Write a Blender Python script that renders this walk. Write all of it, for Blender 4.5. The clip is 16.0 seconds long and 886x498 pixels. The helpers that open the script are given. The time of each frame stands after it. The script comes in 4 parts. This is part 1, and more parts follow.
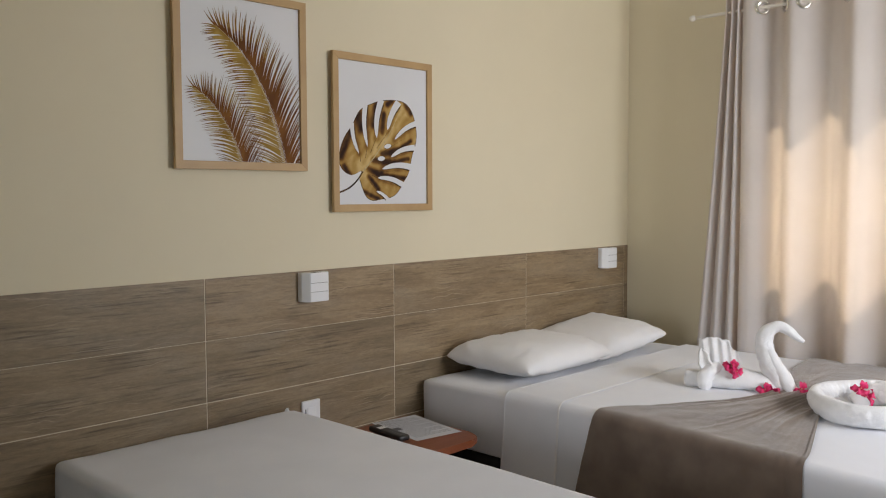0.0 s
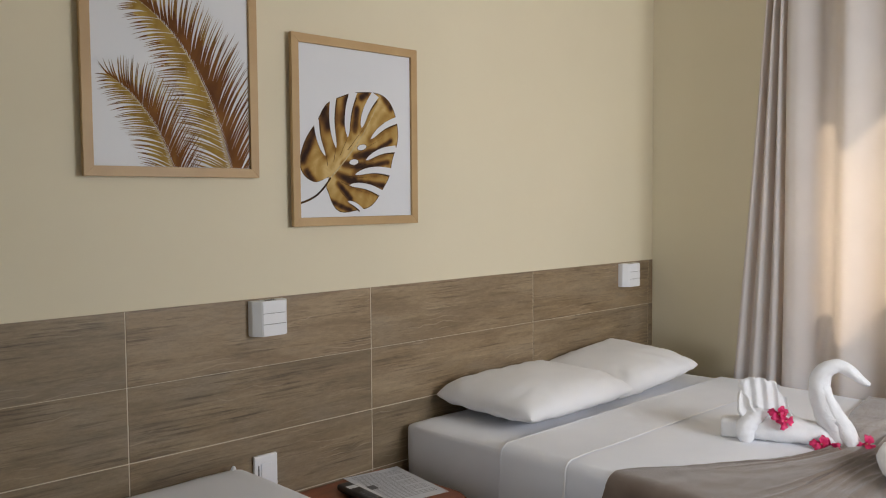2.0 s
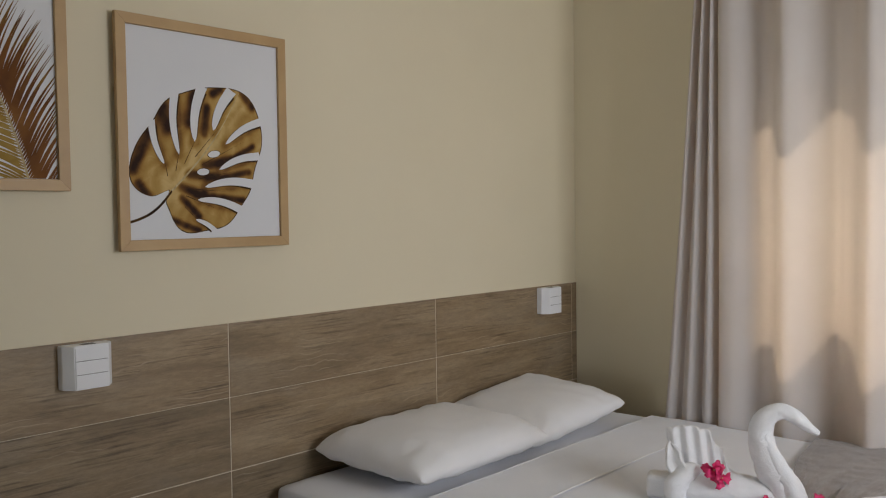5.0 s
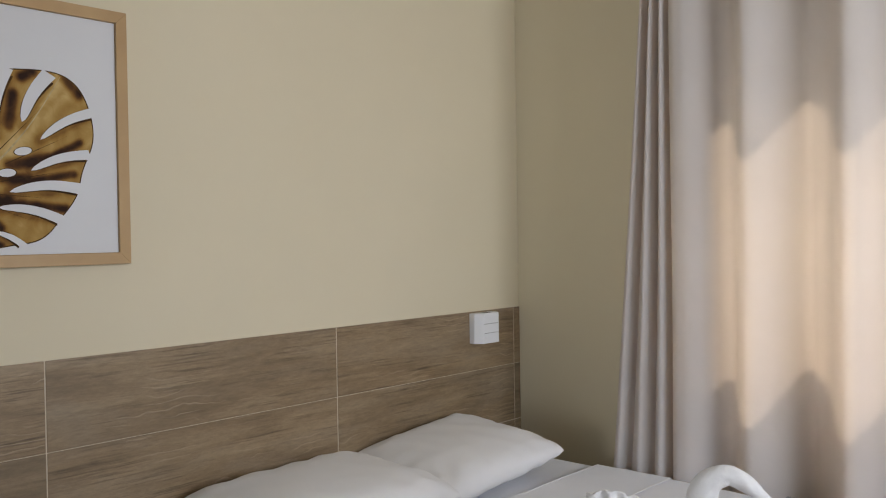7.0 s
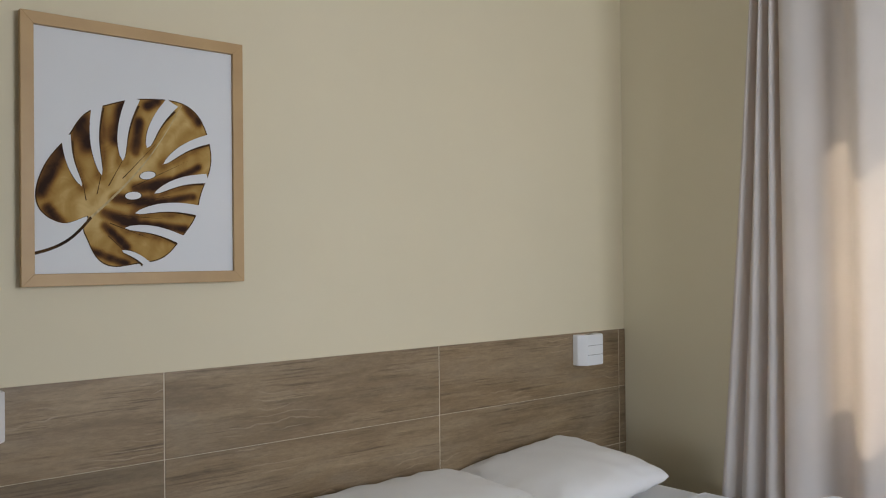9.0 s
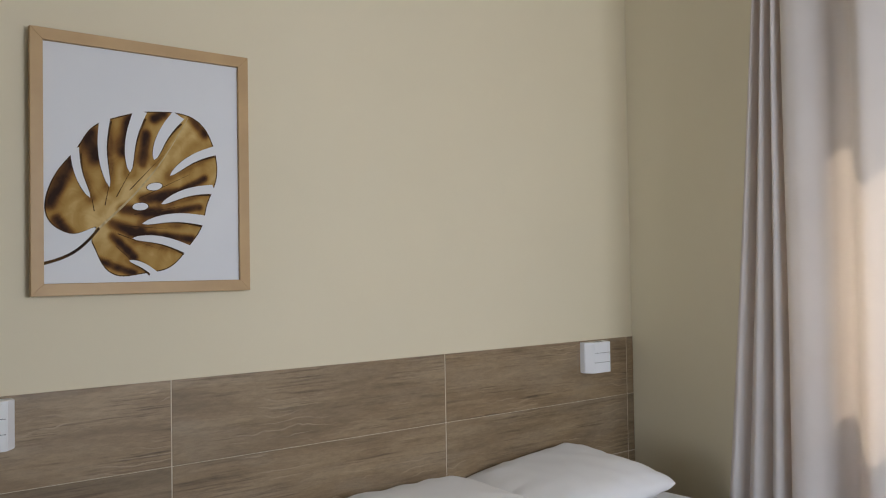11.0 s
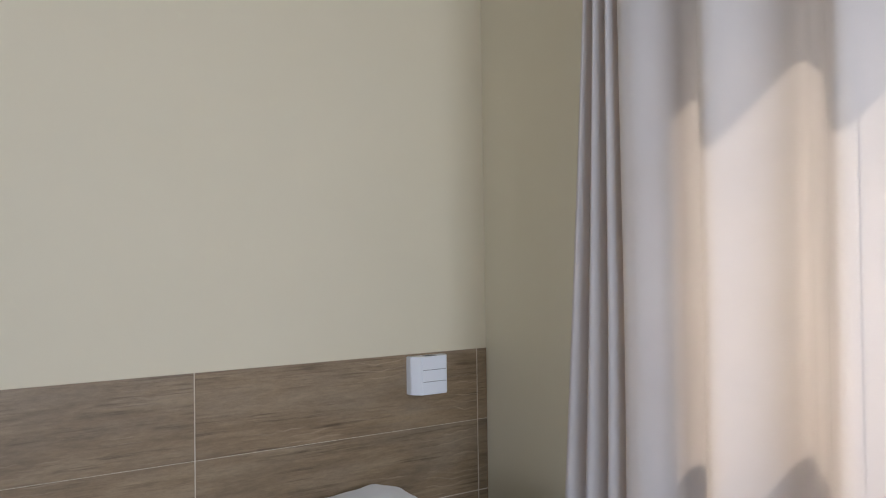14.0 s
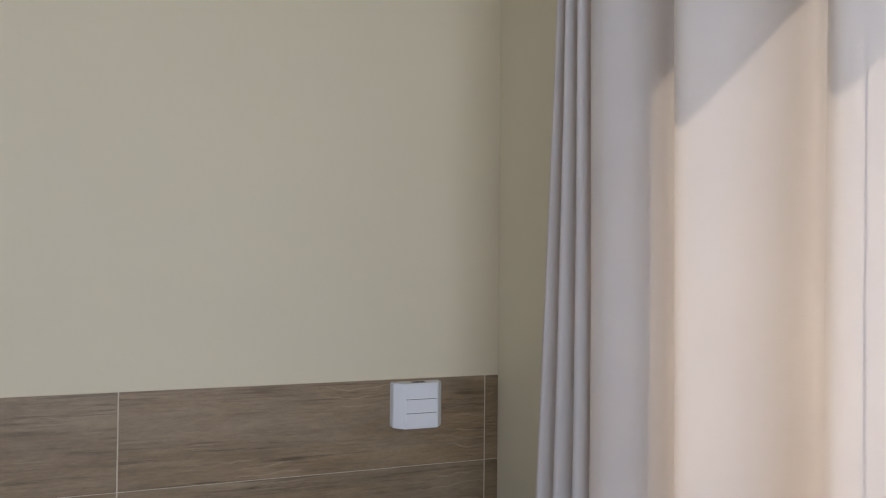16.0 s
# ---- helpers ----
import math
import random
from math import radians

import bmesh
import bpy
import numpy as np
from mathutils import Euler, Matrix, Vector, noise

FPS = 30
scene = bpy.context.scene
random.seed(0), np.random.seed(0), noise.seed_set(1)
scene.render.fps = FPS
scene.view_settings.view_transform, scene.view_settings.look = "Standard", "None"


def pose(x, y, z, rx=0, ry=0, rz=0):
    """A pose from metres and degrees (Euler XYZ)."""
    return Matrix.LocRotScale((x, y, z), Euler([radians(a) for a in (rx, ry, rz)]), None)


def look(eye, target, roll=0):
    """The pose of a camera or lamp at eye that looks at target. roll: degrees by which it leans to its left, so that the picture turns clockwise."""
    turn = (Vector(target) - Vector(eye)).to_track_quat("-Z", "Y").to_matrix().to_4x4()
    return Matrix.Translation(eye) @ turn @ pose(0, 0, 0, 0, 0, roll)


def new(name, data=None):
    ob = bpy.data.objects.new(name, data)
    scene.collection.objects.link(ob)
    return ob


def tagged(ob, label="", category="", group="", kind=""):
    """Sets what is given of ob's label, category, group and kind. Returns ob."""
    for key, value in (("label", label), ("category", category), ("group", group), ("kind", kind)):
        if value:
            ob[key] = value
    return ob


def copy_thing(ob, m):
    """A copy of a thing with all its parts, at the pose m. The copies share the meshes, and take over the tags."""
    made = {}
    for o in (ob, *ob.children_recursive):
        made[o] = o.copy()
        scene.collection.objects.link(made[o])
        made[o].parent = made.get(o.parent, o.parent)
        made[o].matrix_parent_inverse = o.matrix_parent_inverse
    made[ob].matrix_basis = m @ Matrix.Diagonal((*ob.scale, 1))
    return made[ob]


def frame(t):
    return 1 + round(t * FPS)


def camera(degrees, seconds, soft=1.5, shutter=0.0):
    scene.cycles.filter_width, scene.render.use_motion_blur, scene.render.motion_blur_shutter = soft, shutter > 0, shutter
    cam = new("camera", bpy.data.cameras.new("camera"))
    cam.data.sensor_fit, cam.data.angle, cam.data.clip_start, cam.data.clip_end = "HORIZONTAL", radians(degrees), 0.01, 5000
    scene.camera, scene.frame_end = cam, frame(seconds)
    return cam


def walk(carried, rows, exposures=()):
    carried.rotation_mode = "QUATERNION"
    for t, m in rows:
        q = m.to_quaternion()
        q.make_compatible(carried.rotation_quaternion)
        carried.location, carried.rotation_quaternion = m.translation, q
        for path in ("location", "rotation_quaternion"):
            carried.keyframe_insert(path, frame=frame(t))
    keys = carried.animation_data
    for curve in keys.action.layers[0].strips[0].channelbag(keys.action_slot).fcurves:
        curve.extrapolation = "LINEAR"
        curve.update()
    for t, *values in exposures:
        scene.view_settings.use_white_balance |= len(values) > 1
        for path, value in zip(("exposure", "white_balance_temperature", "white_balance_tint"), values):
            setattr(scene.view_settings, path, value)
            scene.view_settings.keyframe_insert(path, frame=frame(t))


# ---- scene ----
cam = camera(54.5, 16.0, soft=1.1)
PATH = [
    (0, (-3.917, -2.43, 1.362), (-2.48, -1.044, 1.237), -0.2),
    (0.5, (-3.824, -2.39, 1.361), (-2.396, -0.994, 1.239), -0.1),
    (1, (-3.707, -2.294, 1.377), (-2.286, -0.892, 1.258), -0.2),
    (1.5, (-3.576, -2.197, 1.365), (-2.158, -0.791, 1.254), -0.4),
    (2, (-3.435, -2.148, 1.385), (-2.042, -0.718, 1.267), -0.4),
    (2.5, (-3.394, -2.141, 1.392), (-2.015, -0.696, 1.296), -0.3),
    (3, (-3.371, -2.154, 1.382), (-2.009, -0.691, 1.306), -0.3),
    (3.5, (-3.317, -2.162, 1.368), (-1.963, -0.691, 1.302), -0.3),
    (4, (-3.247, -2.112, 1.368), (-1.886, -0.648, 1.297), -0.3),
    (4.5, (-3.132, -2.018, 1.376), (-1.728, -0.596, 1.303), -0.5),
    (5, (-2.977, -1.964, 1.378), (-1.497, -0.621, 1.301), -0.8),
    (5.2, (-2.902, -1.964, 1.376), (-1.408, -0.635, 1.305), -0.9),
    (7.3, (-2.432, -1.882, 1.35), (-0.979, -0.508, 1.336), -0.8),
    (7.5, (-2.447, -1.884, 1.347), (-1.024, -0.479, 1.346), -0.8),
    (8, (-2.465, -1.898, 1.352), (-1.12, -0.418, 1.36), -0.6),
    (8.5, (-2.46, -1.914, 1.353), (-1.157, -0.397, 1.37), -0.6),
    (9, (-2.443, -1.922, 1.354), (-1.16, -0.389, 1.375), -0.6),
    (9.5, (-2.445, -1.918, 1.356), (-1.163, -0.384, 1.385), -0.7),
    (12, (-2.367, -1.987, 1.34), (-1.152, -0.399, 1.396), -0.8),
    (12.5, (-2.256, -1.968, 1.339), (-1.056, -0.368, 1.38), -0.5),
    (13, (-2.046, -1.911, 1.32), (-0.842, -0.315, 1.369), -0.8),
    (13.5, (-1.806, -1.91, 1.311), (-0.59, -0.323, 1.359), -1.0),
    (14, (-1.545, -1.92, 1.339), (-0.369, -0.302, 1.374), -0.8),
    (14.5, (-1.344, -1.886, 1.357), (-0.182, -0.259, 1.382), -0.4),
    (15, (-1.188, -1.877, 1.364), (-0.051, -0.232, 1.389), -0.2),
    (15.5, (-1.043, -1.883, 1.347), (-0.003, -0.176, 1.393), 0.5),
    (16, (-0.952, -1.837, 1.363), (-0.151, -0.005, 1.397), 0.6),
]
EXPOSURE = [(0, 0.84, 6550, 10), (3.5, 0.85, 6450, 10), (4.2, 0.72, 6450, 10), (5, 0.34, 6500, 10), (7.5, 0.59, 6250, 10), (9, 0.57, 6150, 8), (12.5, 0.66, 5950, 11), (14.5, 0.58, 5650, 11), (16, 0.42, 5750, 11)]
walk(cam, [(t, look(eye, target, roll)) for t, eye, target, roll in PATH], EXPOSURE)

# ---- light ----
SUN_SLOPE = 1.55
world = bpy.data.worlds.new("sky")
scene.world = world
world.use_nodes = True
sky = world.node_tree.nodes.new("ShaderNodeTexSky")
sky.sky_type, sky.sun_disc = "NISHITA", False
sky.sun_elevation, sky.sun_rotation = math.atan(SUN_SLOPE), radians(90)
back = world.node_tree.nodes["Background"]
back.inputs["Strength"].default_value = 0.12
world.node_tree.links.new(sky.outputs["Color"], back.inputs["Color"])

sun = new("sun", bpy.data.lights.new("sun", "SUN"))
sun.data.energy, sun.data.angle, sun.data.color = 2.95, radians(0.6), (1.0, 0.93, 0.82)
sun.matrix_world = look((4, -1.35, 4 * SUN_SLOPE), (0, -1.4, 0))

# Fill lamp added outside an unseen south opening, in place of sky light.
south_fill = new("south_fill_lamp", bpy.data.lights.new("south_fill_lamp", "AREA"))
south_fill.data.shape, south_fill.data.size, south_fill.data.size_y = "RECTANGLE", 1.2, 0.75
south_fill.data.energy, south_fill.data.color = 27, (0.97, 0.97, 1.0)
south_fill.matrix_world = look((-1.1, -3.45, 1.66), (-1.05, -1.0, 1.66))
# Second fill lamp, added well outside to brighten the east wall.
west_fill = new("west_fill_lamp", bpy.data.lights.new("west_fill_lamp", "AREA"))
west_fill.data.shape, west_fill.data.size, west_fill.data.size_y = "RECTANGLE", 0.8, 1.6
west_fill.data.energy, west_fill.data.color = 56, (0.97, 0.97, 1.0)
west_fill.matrix_world = look((-7.6, -1.55, 1.4), (0, -1.3, 1.4))

# ---- materials ----


def material(name):
    m = bpy.data.materials.new(name)
    m.use_nodes = True
    return m, m.node_tree.nodes, m.node_tree.links, m.node_tree.nodes["Principled BSDF"]


def ramp(nodes, stops):
    r = nodes.new("ShaderNodeValToRGB")
    while len(r.color_ramp.elements) < len(stops):
        r.color_ramp.elements.new(0.5)
    for e, (at, c) in zip(r.color_ramp.elements, stops):
        e.position, e.color = at, (*c, 1)
    return r


def coords(nodes, links, scale=(1, 1, 1), jitter=0.0):
    """Object coordinates, scaled, and shifted for each object by a random amount."""
    tc, mp = nodes.new("ShaderNodeTexCoord"), nodes.new("ShaderNodeMapping")
    mp.inputs["Scale"].default_value = scale
    links.new(tc.outputs["Object"], mp.inputs["Vector"])
    if jitter:
        info, mul = nodes.new("ShaderNodeObjectInfo"), nodes.new("ShaderNodeMath")
        mul.operation = "MULTIPLY"
        mul.inputs[1].default_value = jitter
        links.new(info.outputs["Random"], mul.inputs[0])
        links.new(mul.outputs[0], mp.inputs["Location"])
    return mp.outputs["Vector"]


def noise_tex(nodes, links, vec, scale, detail=4, rough=0.55, distort=0.0):
    n = nodes.new("ShaderNodeTexNoise")
    n.inputs["Scale"].default_value, n.inputs["Detail"].default_value = scale, detail
    n.inputs["Roughness"].default_value, n.inputs["Distortion"].default_value = rough, distort
    links.new(vec, n.inputs["Vector"])
    return n.outputs["Fac"]


def bumped(nodes, links, bsdf, height, strength, distance):
    b = nodes.new("ShaderNodeBump")
    b.inputs["Strength"].default_value, b.inputs["Distance"].default_value = strength, distance
    links.new(height, b.inputs["Height"])
    links.new(b.outputs["Normal"], bsdf.inputs["Normal"])


def surface(name, dark, light, rough=0.5, scale=6.0, fine=120.0, bump=0.15, depth=0.002, stretch=(1, 1, 1), metal=0.0, jitter=0.0, sheen=0.0):
    """A surface whose colour drifts between two tones, with fine relief."""
    m, n, l, b = material(name)
    v = coords(n, l, stretch, jitter)
    r = ramp(n, [(0.3, dark), (0.7, light)])
    l.new(noise_tex(n, l, v, scale), r.inputs["Fac"])
    l.new(r.outputs["Color"], b.inputs["Base Color"])
    b.inputs["Roughness"].default_value, b.inputs["Metallic"].default_value = rough, metal
    b.inputs["Sheen Weight"].default_value = sheen
    if bump:
        bumped(n, l, b, noise_tex(n, l, v, fine, 6, 0.6), bump, depth)
    return m


def mixed(n, l, kind, fac, a, b):
    x = n.new("ShaderNodeMix")
    x.data_type, x.blend_type = "RGBA", kind
    if isinstance(fac, float):
        x.inputs["Factor"].default_value = fac
    else:
        l.new(fac, x.inputs["Factor"])
    for sock, val in ((x.inputs[6], a), (x.inputs[7], b)):
        if isinstance(val, tuple):
            sock.default_value = (*val, 1)
        else:
            l.new(val, sock)
    return x.outputs[2]


def wood_tile(name):
    """Printed oak porcelain: long grain, dark streaks, pale cathedral lines."""
    m, n, l, b = material(name)
    v = coords(n, l, (1, 1, 1), 37.0)
    long = coords(n, l, (0.9, 1, 7), 37.0)
    base = ramp(n, [(0.30, (0.188, 0.134, 0.078)), (0.5, (0.268, 0.197, 0.119)), (0.70, (0.340, 0.260, 0.165))])
    l.new(noise_tex(n, l, long, 2.6, 6, 0.6, 0.6), base.inputs["Fac"])
    streak = ramp(n, [(0.49, (0, 0, 0)), (0.63, (1, 1, 1))])
    fine = coords(n, l, (1.5, 1, 46), 37.0)
    l.new(noise_tex(n, l, fine, 3.0, 8, 0.66, 0.1), streak.inputs["Fac"])
    patch = ramp(n, [(0.44, (0.08, 0.08, 0.08)), (0.62, (0.8, 0.8, 0.8))])
    l.new(noise_tex(n, l, coords(n, l, (2.5, 1, 9), 53.0), 2.0, 3, 0.5, 0.3), patch.inputs["Fac"])
    both = mixed(n, l, "MULTIPLY", 1.0, streak.outputs["Color"], patch.outputs["Color"])
    smoke = ramp(n, [(0.46, (0, 0, 0)), (0.68, (0.5, 0.5, 0.5))])
    l.new(noise_tex(n, l, coords(n, l, (0.9, 1, 3.6), 19.0), 2.2, 4, 0.6, 0.8), smoke.inputs["Fac"])
    c = mixed(n, l, "MIX", smoke.outputs["Color"], base.outputs["Color"], (0.275, 0.228, 0.170))
    c = mixed(n, l, "MIX", both, c, (0.088, 0.058, 0.033))
    w = n.new("ShaderNodeTexWave")
    w.wave_type, w.bands_direction, w.wave_profile = "BANDS", "Z", "SAW"
    w.inputs["Scale"].default_value, w.inputs["Distortion"].default_value = 16.0, 12.0
    w.inputs["Detail"].default_value, w.inputs["Detail Scale"].default_value = 3.0, 0.6
    l.new(coords(n, l, (0.6, 1, 1), 37.0), w.inputs["Vector"])
    lines = ramp(n, [(0.80, (0, 0, 0)), (0.97, (1, 1, 1))])
    l.new(w.outputs["Fac"], lines.inputs["Fac"])
    where = ramp(n, [(0.55, (0, 0, 0)), (0.67, (0.55, 0.55, 0.55))])
    l.new(noise_tex(n, l, coords(n, l, (2.6, 1, 7), 71.0), 1.7, 2), where.inputs["Fac"])
    pale = mixed(n, l, "MULTIPLY", 1.0, lines.outputs["Color"], where.outputs["Color"])
    c = mixed(n, l, "MIX", pale, c, (0.46, 0.37, 0.27))
    mott = ramp(n, [(0.34, (0.82, 0.81, 0.79)), (0.66, (1.15, 1.14, 1.13))])
    l.new(noise_tex(n, l, coords(n, l, (15, 1, 58), 91.0), 1.8, 8, 0.8), mott.inputs["Fac"])
    c = mixed(n, l, "MULTIPLY", 1.0, c, mott.outputs["Color"])
    info = n.new("ShaderNodeObjectInfo")
    tone = ramp(n, [(0.0, (0.86, 0.87, 0.88)), (1.0, (1.08, 1.05, 1.02))])
    l.new(info.outputs["Random"], tone.inputs["Fac"])
    c = mixed(n, l, "MULTIPLY", 1.0, c, tone.outputs["Color"])
    l.new(c, b.inputs["Base Color"])
    b.inputs["Roughness"].default_value = 0.42
    bumped(n, l, b, noise_tex(n, l, fine, 3.0, 6, 0.65), 0.12, 0.001)
    return m


def curtain_cloth(name, colour, through_colour):
    """Woven cloth, part of whose light comes through from the other side."""
    m, n, l, b = material(name)
    v = coords(n, l)
    tone = ramp(n, [(0.35, tuple(0.94 * c for c in colour)), (0.65, colour)])
    l.new(noise_tex(n, l, v, 5.0), tone.inputs["Fac"])
    l.new(tone.outputs["Color"], b.inputs["Base Color"])
    b.inputs["Roughness"].default_value, b.inputs["Sheen Weight"].default_value = 0.75, 0.15
    weave = noise_tex(n, l, coords(n, l, (60, 60, 420)), 1.0, 4, 0.7)
    bumped(n, l, b, weave, 0.3, 0.0008)
    t, mix = n.new("ShaderNodeBsdfTranslucent"), n.new("ShaderNodeMixShader")
    t.inputs["Color"].default_value = (*through_colour, 1)
    mix.inputs["Fac"].default_value = 0.36
    l.new(b.outputs["BSDF"], mix.inputs[1])
    l.new(t.outputs["BSDF"], mix.inputs[2])
    l.new(mix.outputs["Shader"], n["Material Output"].inputs["Surface"])
    return m


def terry(name, colour):
    m, n, l, b = material(name)
    v = coords(n, l)
    r = ramp(n, [(0.3, tuple(0.93 * c for c in colour)), (0.7, colour)])
    l.new(noise_tex(n, l, v, 40.0), r.inputs["Fac"])
    l.new(r.outputs["Color"], b.inputs["Base Color"])
    b.inputs["Roughness"].default_value, b.inputs["Sheen Weight"].default_value = 0.95, 0.3
    bumped(n, l, b, noise_tex(n, l, v, 110.0, 5, 0.75), 0.9, 0.004)
    return m


def gilded(name, stops, scale, stretch=(1, 1, 1)):
    """Printed gold ink with dark and light bands."""
    m, n, l, b = material(name)
    r = ramp(n, stops)
    l.new(noise_tex(n, l, coords(n, l, stretch, 5.0), scale, 3, 0.55, 0.8), r.inputs["Fac"])
    l.new(r.outputs["Color"], b.inputs["Base Color"])
    b.inputs["Roughness"].default_value, b.inputs["Specular IOR Level"].default_value = 0.7, 0.15
    return m


def leaf_print(name):
    """Gold ink whose depth of tone, from bright gold to near black, lies in the mesh's UV."""
    m, n, l, b = material(name)
    uv, sep, add = n.new("ShaderNodeUVMap"), n.new("ShaderNodeSeparateXYZ"), n.new("ShaderNodeMath")
    l.new(uv.outputs["UV"], sep.inputs[0])
    add.operation = "MULTIPLY_ADD"
    l.new(noise_tex(n, l, coords(n, l), 30.0, 4, 0.55, 0.9), add.inputs[0])
    add.inputs[1].default_value = 0.34
    l.new(sep.outputs[0], add.inputs[2])
    r = ramp(n, [(0.10, (0.60, 0.43, 0.19)), (0.26, (0.43, 0.275, 0.085)), (0.46, (0.30, 0.165, 0.04)), (0.66, (0.15, 0.068, 0.02)), (0.90, (0.03, 0.014, 0.009))])
    l.new(add.outputs[0], r.inputs["Fac"])
    l.new(r.outputs["Color"], b.inputs["Base Color"])
    b.inputs["Roughness"].default_value, b.inputs["Specular IOR Level"].default_value = 0.7, 0.15
    return m


WALL = surface("cream_wall_paint", (0.70, 0.633, 0.470), (0.735, 0.666, 0.50), 0.6, 1.3, 260, 0.12, 0.0015)
CEIL = surface("white_ceiling_paint", (0.76, 0.75, 0.72), (0.8, 0.79, 0.77), 0.8, 2.0, 200, 0.1)
FLOOR = surface("beige_floor_tile", (0.25, 0.22, 0.18), (0.31, 0.275, 0.23), 0.25, 2.5, 60, 0.05)
GROUT = surface("pale_grout", (0.55, 0.47, 0.36), (0.66, 0.58, 0.46), 0.9, 20, 300, 0.3)
TILE = wood_tile("oak_print_porcelain")
FRAME = surface("light_oak_frame", (0.43, 0.275, 0.125), (0.51, 0.34, 0.16), 0.45, 8, 160, 0.1, 0.001, (1, 1, 1), 0, 9.0)
PAPER = surface("print_paper", (0.675, 0.69, 0.73), (0.71, 0.725, 0.765), 0.5, 3, 300, 0.05)
PALM_LIGHT = gilded("palm_gold", [(0.25, (0.13, 0.06, 0.02)), (0.5, (0.22, 0.12, 0.032)), (0.75, (0.34, 0.22, 0.06))], 11)
PALM_DARK = gilded("palm_brown", [(0.3, (0.10, 0.036, 0.013)), (0.55, (0.19, 0.078, 0.022)), (0.8, (0.29, 0.145, 0.035))], 9)
PALM_GOLD = gilded("palm_bright_gold", [(0.3, (0.22, 0.125, 0.028)), (0.5, (0.33, 0.21, 0.05)), (0.75, (0.45, 0.315, 0.09))], 14)
PALM_TIP = gilded("palm_tip_brown", [(0.3, (0.10, 0.036, 0.010)), (0.55, (0.20, 0.09, 0.02)), (0.8, (0.34, 0.2, 0.045))], 11)
PALM_RIB = gilded("palm_rib", [(0.3, (0.35, 0.26, 0.12)), (0.7, (0.6, 0.5, 0.3))], 40)
LEAF = leaf_print("monstera_gold")
LEAF_EDGE = gilded("monstera_dark", [(0.3, (0.02, 0.01, 0.006)), (0.7, (0.1, 0.05, 0.015))], 20)
PLASTIC = surface("white_plastic", (0.78, 0.79, 0.82), (0.82, 0.83, 0.86), 0.35, 4, 100, 0.03)
# Dark grey of keys and print; also stands in for shade in gaps and holes.
GREY_AND_SHADE = surface("dark_grey_and_gap_shade", (0.12, 0.12, 0.13), (0.16, 0.16, 0.17), 0.6, 9, 100, 0.0)
SHEET = surface("white_bed_sheet", (0.735, 0.75, 0.80), (0.785, 0.80, 0.85), 0.85, 4, 900, 0.12, 0.0008, (1, 1, 1), 0, 3.0, 0.2)
PILLOW = surface("white_pillowcase", (0.75, 0.748, 0.76), (0.79, 0.788, 0.80), 0.85, 5, 900, 0.12, 0.0008, (1, 1, 1), 0, 3.0, 0.2)
BLACK = surface("black_base_fabric", (0.012, 0.012, 0.015), (0.03, 0.03, 0.035), 0.8, 30, 500, 0.4)
VELVET = surface("taupe_plush", (0.122, 0.086, 0.064), (0.186, 0.138, 0.106), 0.9, 9, 500, 0.5, 0.002, (1, 1, 1), 0, 0, 0.5)
TOWEL = terry("white_terry", (0.87, 0.87, 0.885))
CHERRY = surface("cherry_wood", (0.20, 0.055, 0.022), (0.29, 0.085, 0.035), 0.35, 4, 60, 0.1, 0.001, (1.2, 9, 9))
REMOTE = surface("black_plastic", (0.012, 0.012, 0.014), (0.022, 0.022, 0.025), 0.35, 20, 200, 0.1)
PRINT_INK = surface("grey_print", (0.24, 0.24, 0.26), (0.32, 0.32, 0.34), 0.7, 60, 100, 0.0)
PETAL = surface("magenta_petal", (0.50, 0.008, 0.075), (0.74, 0.03, 0.17), 0.5, 60, 200, 0.15, 0.001, (1, 1, 1), 0, 7.0)
PISTIL = surface("pale_pistil", (0.7, 0.45, 0.3), (0.85, 0.7, 0.4), 0.6, 60, 200, 0.0)
CHROME = surface("chrome", (0.72, 0.71, 0.69), (0.82, 0.81, 0.79), 0.14, 5, 100, 0.0, 0.001, (1, 1, 1), 1.0)
ROD = surface("white_rod_enamel", (0.66, 0.62, 0.55), (0.74, 0.7, 0.63), 0.35, 5, 100, 0.0)
ALU = surface("white_aluminium", (0.7, 0.7, 0.7), (0.76, 0.76, 0.76), 0.4, 5, 100, 0.0)
CURTAIN = curtain_cloth("taupe_curtain_cloth", (0.695, 0.675, 0.675), (0.72, 0.56, 0.405))
# For the unseen strips that hold back sun behind the curtain.
LIGHT_STOP = surface("light_stop_cloth", (0.52, 0.49, 0.47), (0.58, 0.55, 0.53), 0.9, 50, 400, 0.3)
m, n_, l_, GLASS_B = material("window_glass")
GLASS = m
GLASS_B.inputs["Transmission Weight"].default_value, GLASS_B.inputs["Roughness"].default_value = 1.0, 0.0
GLASS_B.inputs["IOR"].default_value = 1.45
PLASTER = surface("outer_render", (0.5, 0.48, 0.44), (0.58, 0.56, 0.52), 0.9, 3, 100, 0.3)
EARTH = surface("outdoor_ground", (0.16, 0.14, 0.1), (0.26, 0.23, 0.17), 0.95, 0.6, 20, 0.4)

# ---- mesh helpers ----


def part(name, bm, mat, parent=None, label="", smooth=True):
    """Links a bmesh as one mesh object, under a thing or a part where one is given."""
    data = bpy.data.meshes.new(name)
    bm.to_mesh(data)
    bm.free()
    data.materials.append(mat)
    if smooth:
        data.polygons.foreach_set("use_smooth", [True] * len(data.polygons))
    ob = new(name, data)
    if parent:
        ob.parent = parent
    return tagged(ob, label)


